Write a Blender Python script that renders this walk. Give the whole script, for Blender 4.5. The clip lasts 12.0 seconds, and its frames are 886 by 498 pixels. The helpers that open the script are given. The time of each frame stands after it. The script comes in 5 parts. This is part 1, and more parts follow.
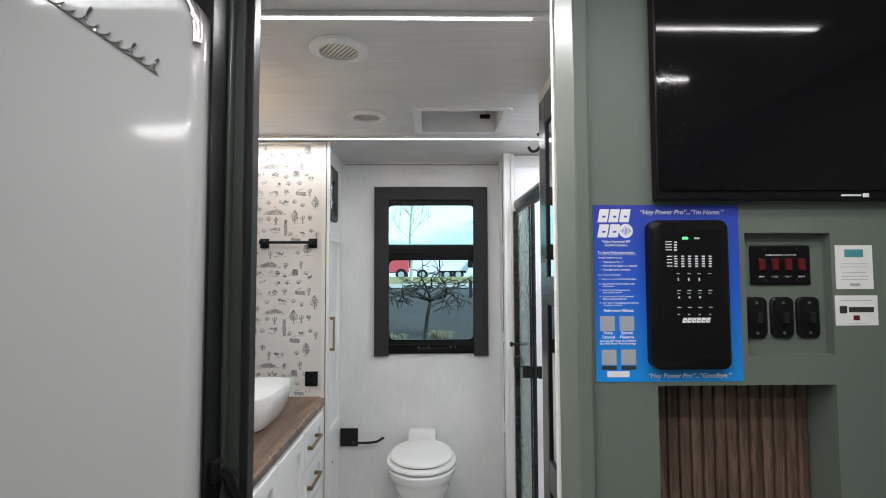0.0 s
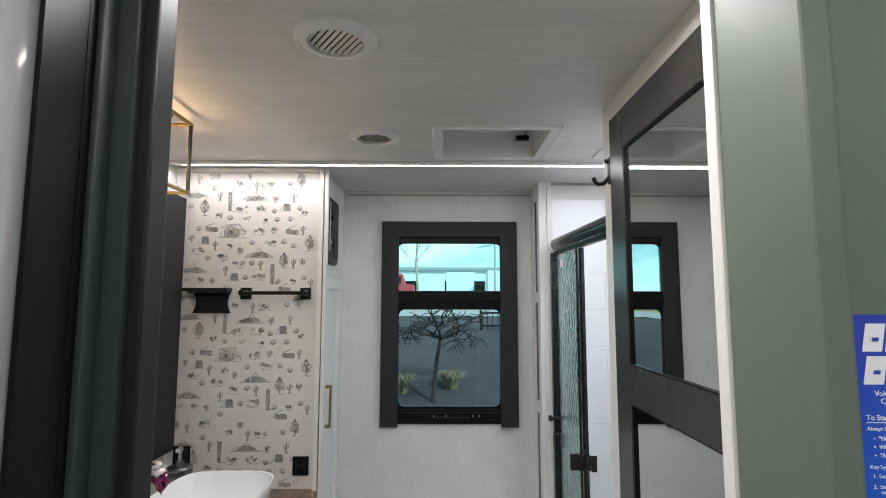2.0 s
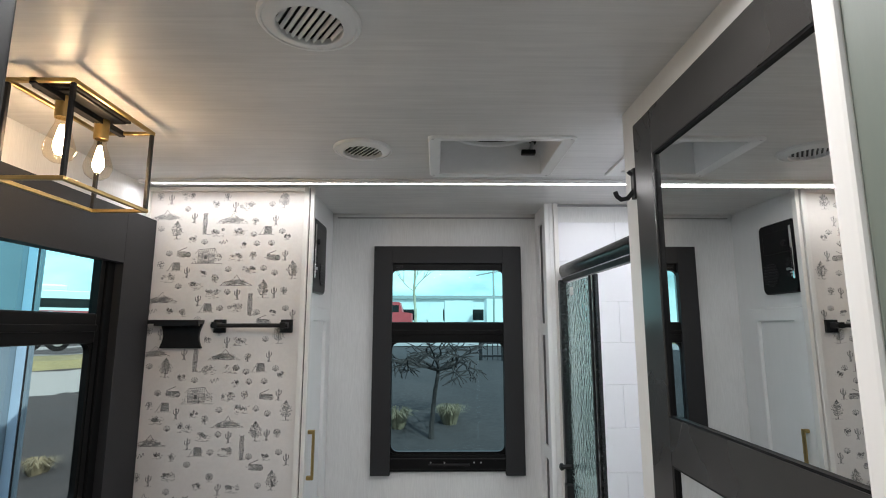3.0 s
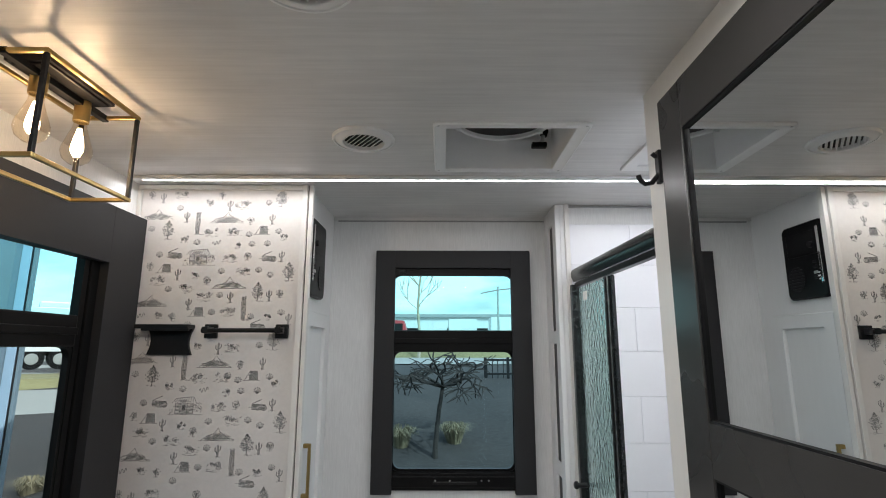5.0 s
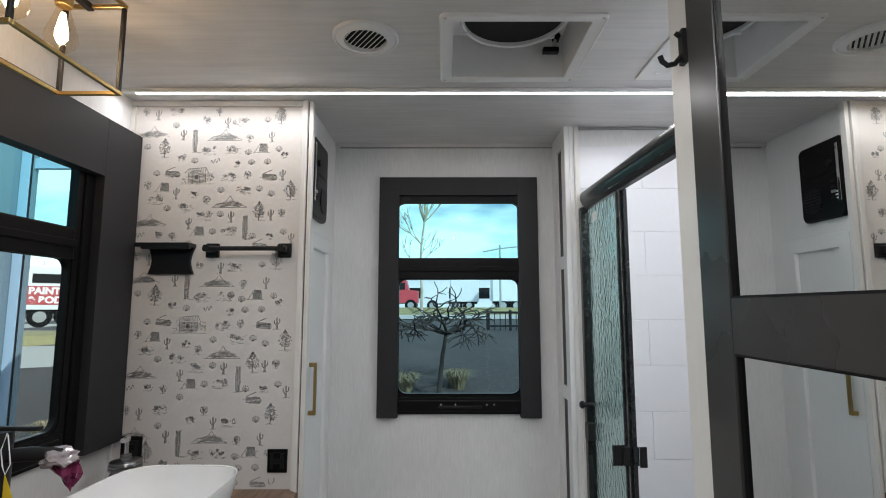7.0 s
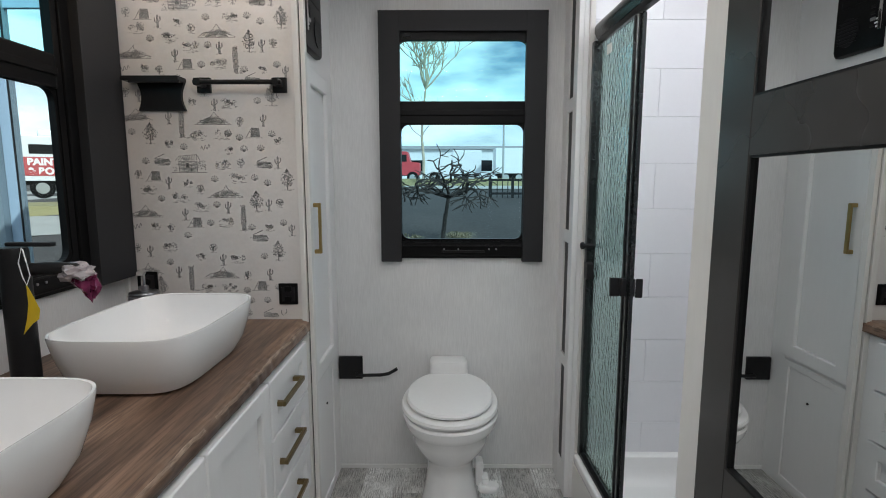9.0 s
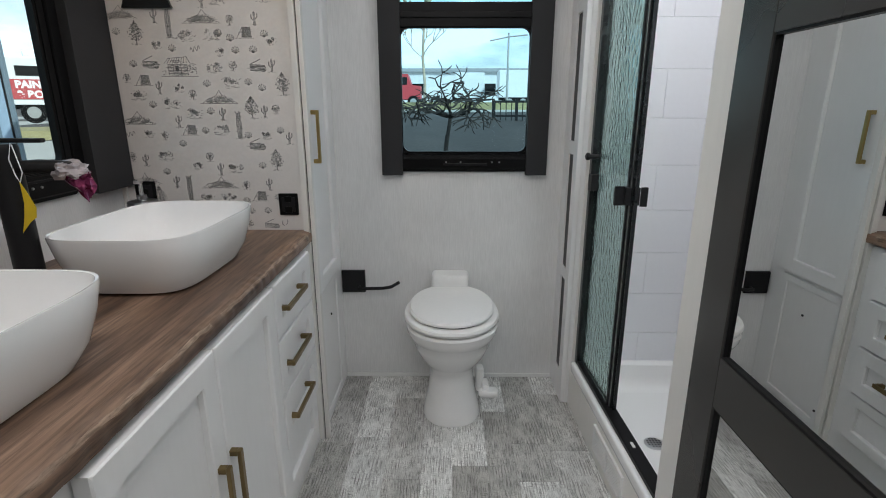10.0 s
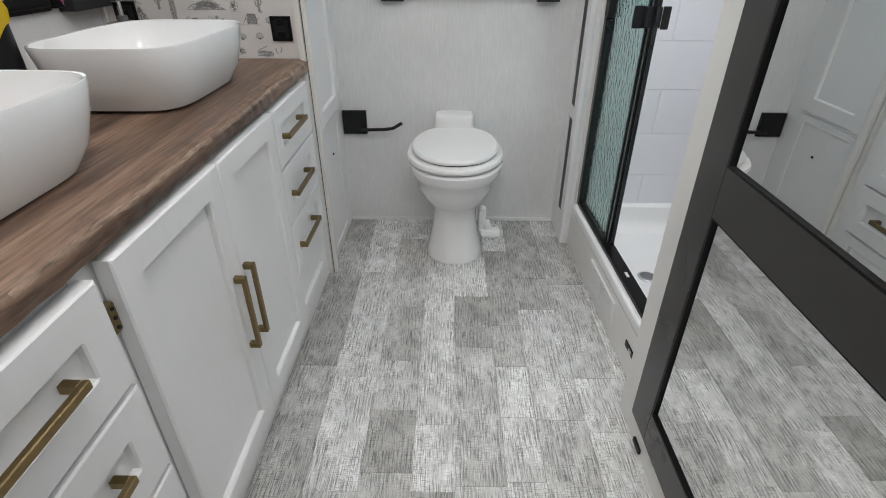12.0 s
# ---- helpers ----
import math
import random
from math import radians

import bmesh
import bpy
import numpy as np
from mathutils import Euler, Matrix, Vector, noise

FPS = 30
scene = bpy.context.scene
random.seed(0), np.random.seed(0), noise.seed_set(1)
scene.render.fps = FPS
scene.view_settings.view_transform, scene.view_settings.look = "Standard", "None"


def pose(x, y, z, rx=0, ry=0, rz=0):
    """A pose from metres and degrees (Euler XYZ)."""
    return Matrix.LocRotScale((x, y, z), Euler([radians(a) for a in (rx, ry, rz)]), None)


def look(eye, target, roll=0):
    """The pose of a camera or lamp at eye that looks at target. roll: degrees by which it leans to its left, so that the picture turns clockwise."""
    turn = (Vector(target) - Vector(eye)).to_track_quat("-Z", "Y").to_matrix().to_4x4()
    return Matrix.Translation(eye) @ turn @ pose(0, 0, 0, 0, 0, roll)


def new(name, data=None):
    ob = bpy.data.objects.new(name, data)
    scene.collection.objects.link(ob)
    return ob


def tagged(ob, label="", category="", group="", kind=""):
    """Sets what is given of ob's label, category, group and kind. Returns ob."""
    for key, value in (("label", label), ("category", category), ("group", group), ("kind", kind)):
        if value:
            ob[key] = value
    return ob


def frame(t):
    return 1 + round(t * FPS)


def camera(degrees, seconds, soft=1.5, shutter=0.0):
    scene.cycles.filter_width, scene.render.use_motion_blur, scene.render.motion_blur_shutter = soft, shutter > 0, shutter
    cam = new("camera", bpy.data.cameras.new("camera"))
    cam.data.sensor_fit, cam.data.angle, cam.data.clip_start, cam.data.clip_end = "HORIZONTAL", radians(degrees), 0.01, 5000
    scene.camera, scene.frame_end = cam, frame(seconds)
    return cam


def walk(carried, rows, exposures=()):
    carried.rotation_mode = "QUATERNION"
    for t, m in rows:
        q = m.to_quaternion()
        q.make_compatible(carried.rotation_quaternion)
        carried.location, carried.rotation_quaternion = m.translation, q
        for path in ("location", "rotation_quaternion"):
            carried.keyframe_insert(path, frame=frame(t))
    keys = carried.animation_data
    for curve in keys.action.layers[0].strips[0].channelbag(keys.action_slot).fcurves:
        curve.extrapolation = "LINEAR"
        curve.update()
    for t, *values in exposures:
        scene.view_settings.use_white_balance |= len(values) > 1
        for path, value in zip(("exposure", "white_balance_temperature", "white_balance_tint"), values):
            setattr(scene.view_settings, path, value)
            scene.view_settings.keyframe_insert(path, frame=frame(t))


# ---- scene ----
cam = camera(82.3, 12.0, soft=1.0)
PATH = [
    (0, (0.04, -0.014, 1.421), (0.074, 1.983, 1.529), -0.2),
    (0.5, (0.049, 0.162, 1.467), (0.08, 2.159, 1.577), -0.0),
    (1, (0.057, 0.297, 1.498), (0.078, 2.293, 1.625), -0.0),
    (1.5, (0.025, 0.374, 1.526), (0.041, 2.368, 1.675), -0.0),
    (2, (-0.029, 0.483, 1.569), (-0.016, 2.473, 1.767), 0.1),
    (2.5, (-0.054, 0.582, 1.571), (-0.041, 2.565, 1.83), 0.1),
    (3, (-0.025, 0.69, 1.585), (-0.005, 2.666, 1.893), -0.0),
    (5, (-0.029, 0.807, 1.539), (-0.025, 2.771, 1.92), 0.1),
    (5.5, (-0.035, 0.825, 1.503), (-0.032, 2.789, 1.885), 0.1),
    (6, (-0.036, 0.842, 1.471), (-0.033, 2.81, 1.826), -0.0),
    (6.5, (-0.037, 0.856, 1.441), (-0.037, 2.832, 1.748), 0.1),
    (7, (-0.043, 0.876, 1.4), (-0.046, 2.863, 1.63), 0.0),
    (9, (-0.048, 0.901, 1.287), (-0.059, 2.884, 1.022), 0.0),
    (9.5, (-0.046, 0.905, 1.254), (-0.063, 2.864, 0.854), 0.1),
    (10, (-0.049, 0.908, 1.224), (-0.066, 2.833, 0.683), 0.0),
    (10.5, (-0.052, 0.903, 1.199), (-0.07, 2.787, 0.528), 0.1),
    (11, (-0.051, 0.895, 1.181), (-0.071, 2.728, 0.381), 0.1),
    (11.5, (-0.05, 0.887, 1.159), (-0.072, 2.665, 0.244), 0.1),
    (12, (-0.049, 0.881, 1.131), (-0.076, 2.597, 0.105), 0.1),
]
walk(cam, [(t, look(eye, target, roll)) for t, eye, target, roll in PATH], exposures=[(0, 0.14), (1.5, -0.1), (3, -0.25), (5, -0.3), (7, -0.34), (9, -0.38), (10.5, -0.24), (11.5, -0.07), (12, 0.08)])

# ---- world and light ----
world = bpy.data.worlds.new("sky")
scene.world = world
world.use_nodes = True
wn, wl = world.node_tree.nodes, world.node_tree.links
sky = wn.new("ShaderNodeTexSky")
sky.sky_type, sky.sun_disc = "NISHITA", False
sky.sun_elevation, sky.sun_rotation = radians(37.5), radians(140)
wc, wm, wt, wr, wx = (wn.new("ShaderNode" + k) for k in ("TexCoord", "Mapping", "TexNoise", "ValToRGB", "MixRGB"))
wm.inputs["Scale"].default_value = (2.2, 2.2, 7.0)
wt.inputs["Scale"].default_value, wt.inputs["Detail"].default_value = 1.6, 6
wr.color_ramp.elements[0].position, wr.color_ramp.elements[1].position = 0.40, 0.60
wx.inputs[2].default_value = (12.0, 12.6, 12.8, 1)
wl.new(wc.outputs["Generated"], wm.inputs[0])
wl.new(wm.outputs[0], wt.inputs["Vector"])
wl.new(wt.outputs[0], wr.inputs[0])
wl.new(wr.outputs[0], wx.inputs[0])
wl.new(sky.outputs[0], wx.inputs[1])
wl.new(wx.outputs[0], wn["Background"].inputs[0])
wn["Background"].inputs[1].default_value = 0.15
sun = new("sun", bpy.data.lights.new("sun", "SUN"))
sun.data.energy, sun.data.angle, sun.data.color = 5.0, radians(0.5), (1, 0.95, 0.88)
sun.matrix_world = look((0, 0, 0), (-0.5, 0.6, -0.6))


def strip_lamp(x0, x1, y, z, watts, color=(1.0, 0.985, 0.985)):
    """The light of one run of LED tape along x, shining down."""
    d = bpy.data.lights.new("led_light", "AREA")
    d.shape, d.size, d.size_y, d.energy, d.color = "RECTANGLE", x1 - x0, 0.007, watts, color
    ob = new("led_light", d)
    ob.matrix_world = pose((x0 + x1) / 2, y, z)
    return ob


LED_FAR, LED_DOOR, LED_ROOM, LED_ROOM2, LED_ROOM3 = 5.2, 11.0, 5.0, 19, 8.0
C, B, W = 2.12, 3.05, 2.585                       # ceiling, back wall, papered wall
strip_lamp(-1.10, 1.10, 2.484, C - 0.022, LED_FAR)
strip_lamp(-0.60, 0.30, 1.298, C - 0.022, LED_DOOR)
skylight = new("skylight_daylight", bpy.data.lights.new("skylight_daylight", "AREA"))
skylight.data.shape, skylight.data.size, skylight.data.size_y, skylight.data.energy, skylight.data.color = "RECTANGLE", 0.34, 0.30, 4.7, (0.90, 0.95, 1.0)
skylight.matrix_world = pose(0.80, 2.20, C - 0.012)
strip_lamp(-0.95, 1.10, 0.50, C - 0.022, LED_ROOM)
strip_lamp(-1.34, -0.20, -0.62, C - 0.022, LED_ROOM2)
strip_lamp(-0.30, 0.92, 0.14, C - 0.022, LED_ROOM3)


# ---- materials ----
def material(name):
    m = bpy.data.materials.new(name)
    m.use_nodes = True
    return m, m.node_tree.nodes, m.node_tree.links, m.node_tree.nodes["Principled BSDF"]


def coords(n, l, scale, space="Object"):
    tc, mp = n.new("ShaderNodeTexCoord"), n.new("ShaderNodeMapping")
    mp.inputs["Scale"].default_value = scale
    l.new(tc.outputs[space], mp.inputs[0])
    return mp.outputs[0]


def noise_tex(n, l, vec, scale, detail=4, rough=0.6):
    t = n.new("ShaderNodeTexNoise")
    t.inputs["Scale"].default_value, t.inputs["Detail"].default_value, t.inputs["Roughness"].default_value = scale, detail, rough
    l.new(vec, t.inputs["Vector"])
    return t.outputs[0]


def ramp(n, l, fac, stops):
    r = n.new("ShaderNodeValToRGB")
    while len(r.color_ramp.elements) < len(stops):
        r.color_ramp.elements.new(0.5)
    for e, (p, c) in zip(r.color_ramp.elements, stops):
        e.position, e.color = p, (*c, 1)
    l.new(fac, r.inputs[0])
    return r.outputs[0]


def mixed(n, l, a, b, fac, mode="MIX"):
    x = n.new("ShaderNodeMixRGB")
    x.blend_type = mode
    for sock, v in ((x.inputs[0], fac), (x.inputs[1], a), (x.inputs[2], b)):
        if hasattr(v, "is_linked"):
            l.new(v, sock)
        else:
            sock.default_value = v if isinstance(v, (int, float)) else (*v, 1)
    return x.outputs[0]


def bump(n, l, p, height, strength, dist=0.002):
    b = n.new("ShaderNodeBump")
    b.inputs["Strength"].default_value, b.inputs["Distance"].default_value = strength, dist
    l.new(height, b.inputs["Height"])
    l.new(b.outputs[0], p.inputs["Normal"])


def plain(name, color, rough=0.5, metal=0.0, vary=0.08, grain=(60, 60, 60), relief=0.1, coat=0.0, broad=3.0):
    """A surface of one colour with fine grain, broad uneven tone and slight relief."""
    m, n, l, p = material(name)
    fine = noise_tex(n, l, coords(n, l, grain), 1.0, 3)
    wide = noise_tex(n, l, coords(n, l, (1, 1, 1)), broad, 3)
    lo, hi = [max(0, c * (1 - vary)) for c in color], [min(1, c * (1 + vary)) for c in color]
    c1 = ramp(n, l, fine, [(0.3, lo), (0.7, hi)])
    c2 = ramp(n, l, wide, [(0.3, lo), (0.7, hi)])
    l.new(mixed(n, l, c1, c2, 0.5), p.inputs["Base Color"])
    p.inputs["Metallic"].default_value, p.inputs["Coat Weight"].default_value = metal, coat
    rr = n.new("ShaderNodeMapRange")
    rr.inputs["To Min"].default_value, rr.inputs["To Max"].default_value = rough * 0.85, min(1, rough * 1.15)
    l.new(wide, rr.inputs[0])
    l.new(rr.outputs[0], p.inputs["Roughness"])
    if relief:
        bump(n, l, p, fine, relief, 0.001)
    return m


def glass_like(name, tint, rough=0.0):
    """Thin glazing: clear with a tint, and a gloss that grows at grazing angles."""
    m, n, l, p = material(name)
    n.remove(p)
    tr, gl, mx, fr, pw, ad = (n.new("ShaderNode" + k) for k in ("BsdfTransparent", "BsdfGlossy", "MixShader", "LayerWeight", "Math", "Math"))
    tr.inputs[0].default_value = (*tint, 1)
    gl.inputs["Roughness"].default_value = rough
    fr.inputs["Blend"].default_value = 0.5
    pw.operation, pw.inputs[1].default_value = "POWER", 4.0
    ad.operation, ad.inputs[1].default_value, ad.inputs[2].default_value = "MULTIPLY_ADD", 0.5, 0.006
    l.new(fr.outputs["Facing"], pw.inputs[0])
    l.new(pw.outputs[0], ad.inputs[0])
    l.new(ad.outputs[0], mx.inputs[0])
    l.new(tr.outputs[0], mx.inputs[1])
    l.new(gl.outputs[0], mx.inputs[2])
    l.new(mx.outputs[0], n["Material Output"].inputs[0])
    return m


def glow(name, color, strength):
    m, n, l, p = material(name)
    p.inputs["Base Color"].default_value = (*color, 1)
    p.inputs["Emission Color"].default_value, p.inputs["Emission Strength"].default_value = (*color, 1), strength
    return m


M_WALL = plain("linen_wall_panel", (0.72, 0.72, 0.72), 0.55, vary=0.12, grain=(330, 330, 22), relief=0.35)
M_CEIL = plain("brushed_ceiling_panel", (0.66, 0.65, 0.64), 0.42, vary=0.15, grain=(4, 70, 70), relief=0.12)
M_WHITE = plain("white_painted_wood", (0.79, 0.79, 0.79), 0.4, vary=0.025, grain=(60, 60, 8), relief=0.05)
M_TRIM = plain("warm_white_trim", (0.76, 0.745, 0.72), 0.45, vary=0.03, grain=(80, 80, 10), relief=0.05)
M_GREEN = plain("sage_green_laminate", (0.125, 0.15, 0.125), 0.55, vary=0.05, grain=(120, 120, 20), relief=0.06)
# the sage green again, with the shade beside the refrigerator in its colour
M_GREEN_SHADED = plain("shaded_green_laminate", (0.035, 0.044, 0.038), 0.42, vary=0.05, grain=(120, 120, 20), relief=0.06)
M_CHAR = plain("charcoal_upholstery", (0.025, 0.025, 0.027), 0.6, vary=0.06, grain=(250, 250, 250), relief=0.12)
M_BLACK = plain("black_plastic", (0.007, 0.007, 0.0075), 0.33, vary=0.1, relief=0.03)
M_BLACKM = plain("matt_black_metal", (0.015, 0.015, 0.016), 0.42, vary=0.1, relief=0.03)
M_DOOR = plain("dark_grey_door_wood", (0.030, 0.028, 0.0265), 0.28, vary=0.12, grain=(90, 14, 14), relief=0.06)
M_PORC = plain("white_porcelain", (0.87, 0.87, 0.87), 0.06, vary=0.01, relief=0, coat=0.4)
M_PLASTW = plain("white_plastic", (0.80, 0.80, 0.795), 0.4, vary=0.02, relief=0.02)
M_SHOWER = plain("white_shower_panel", (0.78, 0.78, 0.82), 0.25, vary=0.015, relief=0.02)
M_BRASS = plain("brushed_brass", (0.45, 0.32, 0.13), 0.35, metal=1.0, vary=0.1, grain=(200, 200, 20), relief=0.05)
M_BRASSD = plain("antique_brass_pull", (0.24, 0.175, 0.085), 0.34, metal=1.0, vary=0.12, relief=0.05)
M_STEEL = plain("brushed_steel", (0.55, 0.55, 0.55), 0.3, metal=1.0, vary=0.06, relief=0.04)
M_CHROME = plain("chrome", (0.8, 0.8, 0.8), 0.08, metal=1.0, vary=0.02, relief=0)
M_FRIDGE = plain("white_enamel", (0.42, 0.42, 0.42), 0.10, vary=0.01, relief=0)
M_MIRROR = plain("mirror_silver", (0.73, 0.74, 0.735), 0.005, metal=1.0, vary=0.004, relief=0)
M_SCREEN = plain("tv_screen", (0.006, 0.006, 0.007), 0.06, vary=0.05, relief=0)
for m, level in ((M_SCREEN, 0.22), (M_FRIDGE, 0.28), (M_BLACK, 0.14), (M_CHAR, 0.3), (M_BLACKM, 0.22)):
    m.node_tree.nodes["Principled BSDF"].inputs["Specular IOR Level"].default_value = level
M_LED = glow("led_tape", (0.97, 0.99, 1.0), 7.0)
M_PANE = glass_like("window_glass", (0.68, 0.97, 1.0))
M_CLEAR = glass_like("clear_window_glass", (0.86, 0.95, 0.97))
M_TINT = glass_like("tinted_window_glass", (0.74, 0.93, 1.0))


def floor_material():
    m, n, l, p = material("distressed_grey_plank")
    info, tc, comb, add = (n.new("ShaderNode" + k) for k in ("ObjectInfo", "TexCoord", "CombineXYZ", "VectorMath"))
    for k, f in enumerate((53.0, 91.0)):
        mul = n.new("ShaderNodeMath")
        mul.operation, mul.inputs[1].default_value = "MULTIPLY", f
        l.new(info.outputs["Random"], mul.inputs[0])
        l.new(mul.outputs[0], comb.inputs[k])
    l.new(tc.outputs["Object"], add.inputs[0])
    l.new(comb.outputs[0], add.inputs[1])

    def scaled(v):
        mp = n.new("ShaderNodeMapping")
        mp.inputs["Scale"].default_value = v
        l.new(add.outputs[0], mp.inputs[0])
        return mp.outputs[0]

    fine = noise_tex(n, l, scaled((330, 13, 1)), 1.5, 7, 0.66)
    cross = noise_tex(n, l, scaled((28, 340, 1)), 1.5, 6, 0.66)
    patch = noise_tex(n, l, scaled((10, 6, 1)), 1.2, 5, 0.62)
    wash = noise_tex(n, l, scaled((14, 8, 3)), 1.3, 6, 0.68)
    wave = n.new("ShaderNodeTexWave")
    wave.inputs["Scale"].default_value, wave.inputs["Distortion"].default_value = 30.0, 30.0
    wave.inputs["Detail"].default_value, wave.inputs["Detail Scale"].default_value = 3.0, 0.2
    l.new(scaled((1, 0.13, 1)), wave.inputs["Vector"])
    g = ramp(n, l, fine, [(0.37, (0.15, 0.15, 0.147)), (0.47, (0.54, 0.54, 0.53)), (0.57, (0.80, 0.80, 0.79))])
    rings = ramp(n, l, wave.outputs["Fac"], [(0.05, (0.52, 0.52, 0.52)), (0.40, (1, 1, 1))])
    some = ramp(n, l, wash, [(0.47, (0, 0, 0)), (0.55, (0.9, 0.9, 0.9))])
    g = mixed(n, l, g, rings, some, "MULTIPLY")
    x = ramp(n, l, cross, [(0.38, (0.42, 0.42, 0.415)), (0.50, (1, 1, 1))])
    c = mixed(n, l, g, x, ramp(n, l, patch, [(0.42, (0.0, 0.0, 0.0)), (0.50, (1, 1, 1))]), "MULTIPLY")
    c = mixed(n, l, c, (0.74, 0.74, 0.735), ramp(n, l, wash, [(0.36, (0.55, 0.55, 0.55)), (0.50, (0.06, 0.06, 0.06))]))
    tone = ramp(n, l, info.outputs["Random"], [(0.0, (0.64, 0.63, 0.61)), (0.25, (0.82, 0.815, 0.80)), (0.5, (0.98, 0.98, 0.97)), (0.8, (1.10, 1.105, 1.10)), (1.0, (1.22, 1.225, 1.22))])
    c = mixed(n, l, c, tone, 1.0, "MULTIPLY")
    l.new(mixed(n, l, c, ramp(n, l, patch, [(0.34, (0.70, 0.695, 0.69)), (0.46, (0.96, 0.96, 0.96)), (0.62, (1.2, 1.2, 1.2))]), 0.9, "MULTIPLY"), p.inputs["Base Color"])
    p.inputs["Roughness"].default_value = 0.42
    bump(n, l, p, fine, 0.2, 0.001)
    return m


def wood_material(name, dark, mid, light, axis=(14, 1.2, 14), rough=0.4):
    m, n, l, p = material(name)
    v = coords(n, l, axis)
    a = noise_tex(n, l, v, 2.0, 5, 0.6)
    w = noise_tex(n, l, coords(n, l, tuple(c * 7 for c in axis)), 2.0, 4, 0.6)
    c1 = ramp(n, l, a, [(0.3, dark), (0.5, mid), (0.72, light)])
    c2 = ramp(n, l, w, [(0.38, (0.55, 0.52, 0.50)), (0.50, (0.95, 0.95, 0.95)), (0.62, (1.2, 1.2, 1.2))])
    l.new(mixed(n, l, c1, c2, 0.9, "MULTIPLY"), p.inputs["Base Color"])
    p.inputs["Roughness"].default_value = rough
    bump(n, l, p, w, 0.15, 0.001)
    return m


M_FLOOR = floor_material()
M_COUNTER = wood_material("walnut_counter", (0.065, 0.038, 0.026), (0.175, 0.108, 0.072), (0.32, 0.21, 0.148), (11, 0.6, 11), 0.40)
M_CHIP = wood_material("chipped_wood_edge", (0.15, 0.10, 0.07), (0.25, 0.175, 0.125), (0.36, 0.27, 0.20), (20, 2, 20), 0.5)
M_SLAT = wood_material("brown_tambour", (0.05, 0.030, 0.021), (0.11, 0.068, 0.05), (0.18, 0.115, 0.085), (30, 30, 2), 0.5)


# ---- mesh helpers ----
def box(bm, x0, x1, y0, y1, z0, z1, bevel=0.0, seg=2):
    made = bmesh.ops.create_cube(bm, size=1)["verts"]
    for v in made:
        v.co = Vector(((x0 + x1) / 2 + v.co.x * (x1 - x0), (y0 + y1) / 2 + v.co.y * (y1 - y0), (z0 + z1) / 2 + v.co.z * (z1 - z0)))
    if bevel:
        bmesh.ops.bevel(bm, geom=list({e for v in made for e in v.link_edges}), offset=bevel, segments=seg, affect="EDGES", profile=0.6)
    return bm


def boxed(*args, bevel=0.0, seg=2):
    return box(bmesh.new(), *args, bevel=bevel, seg=seg)


def rod(bm, a, b, r0, r1=None, sides=16):
    a, b = Vector(a), Vector(b)
    made = bmesh.ops.create_cone(bm, cap_ends=True, segments=sides, radius1=r0, radius2=r0 if r1 is None else r1, depth=(b - a).length)["verts"]
    bmesh.ops.transform(bm, verts=made, matrix=Matrix.Translation((a + b) / 2) @ (b - a).to_track_quat("Z", "Y").to_matrix().to_4x4())
    return bm


def rodded(*args, **kw):
    return rod(bmesh.new(), *args, **kw)


def lathe(profile, centre, sides=32, axis="Z", caps=True):
    """A turned body from (radius, height) pairs."""
    bm = bmesh.new()
    rings = []
    for r, h in profile:
        rings.append([bm.verts.new((r * math.cos(2 * math.pi * k / sides), r * math.sin(2 * math.pi * k / sides), h)) for k in range(sides)])
    for lo, hi in zip(rings, rings[1:]):
        for k in range(sides):
            bm.faces.new((lo[k], lo[(k + 1) % sides], hi[(k + 1) % sides], hi[k]))
    if caps:
        bm.faces.new(rings[0][::-1]), bm.faces.new(rings[-1])
    turn = {"Z": Matrix(), "X": pose(0, 0, 0, 0, 90, 0), "-X": pose(0, 0, 0, 0, -90, 0), "-Y": pose(0, 0, 0, 90, 0, 0), "-Z": pose(0, 0, 0, 180, 0, 0)}[axis]
    bmesh.ops.transform(bm, verts=bm.verts, matrix=Matrix.Translation(centre) @ turn)
    bmesh.ops.remove_doubles(bm, verts=bm.verts, dist=1e-5)
    return bm


def loft(rings):
    """A skin over closed rings of points, capped at both ends."""
    bm = bmesh.new()
    rows = [[bm.verts.new(p) for p in ring] for ring in rings]
    for lo, hi in zip(rows, rows[1:]):
        for k in range(len(lo)):
            bm.faces.new((lo[k], lo[(k + 1) % len(lo)], hi[(k + 1) % len(lo)], hi[k]))
    bm.faces.new(rows[0][::-1]), bm.faces.new(rows[-1])
    bmesh.ops.recalc_face_normals(bm, faces=bm.faces)
    return bm


def oval(cx, cy, rx, ry, z, power=2.0, count=48):
    """A ring: an ellipse, or with a higher power a rounded rectangle."""
    out = []
    for k in range(count):
        a = 2 * math.pi * k / count
        c, s = math.cos(a), math.sin(a)
        out.append((cx + rx * math.copysign(abs(c) ** (2 / power), c), cy + ry * math.copysign(abs(s) ** (2 / power), s), z))
    return out


def pipe(points, radius, sides=10):
    """A round bar along a line of points."""
    pts = [Vector(p) for p in points]
    rings = []
    for i, p in enumerate(pts):
        d = (pts[min(i + 1, len(pts) - 1)] - pts[max(i - 1, 0)]).normalized()
        side = d.cross(Vector((0, 0, 1))) if abs(d.z) < 0.95 else d.cross(Vector((0, 1, 0)))
        side.normalize()
        up = side.cross(d)
        rings.append([p + radius * (math.cos(2 * math.pi * k / sides) * side + math.sin(2 * math.pi * k / sides) * up) for k in range(sides)])
    return loft(rings)


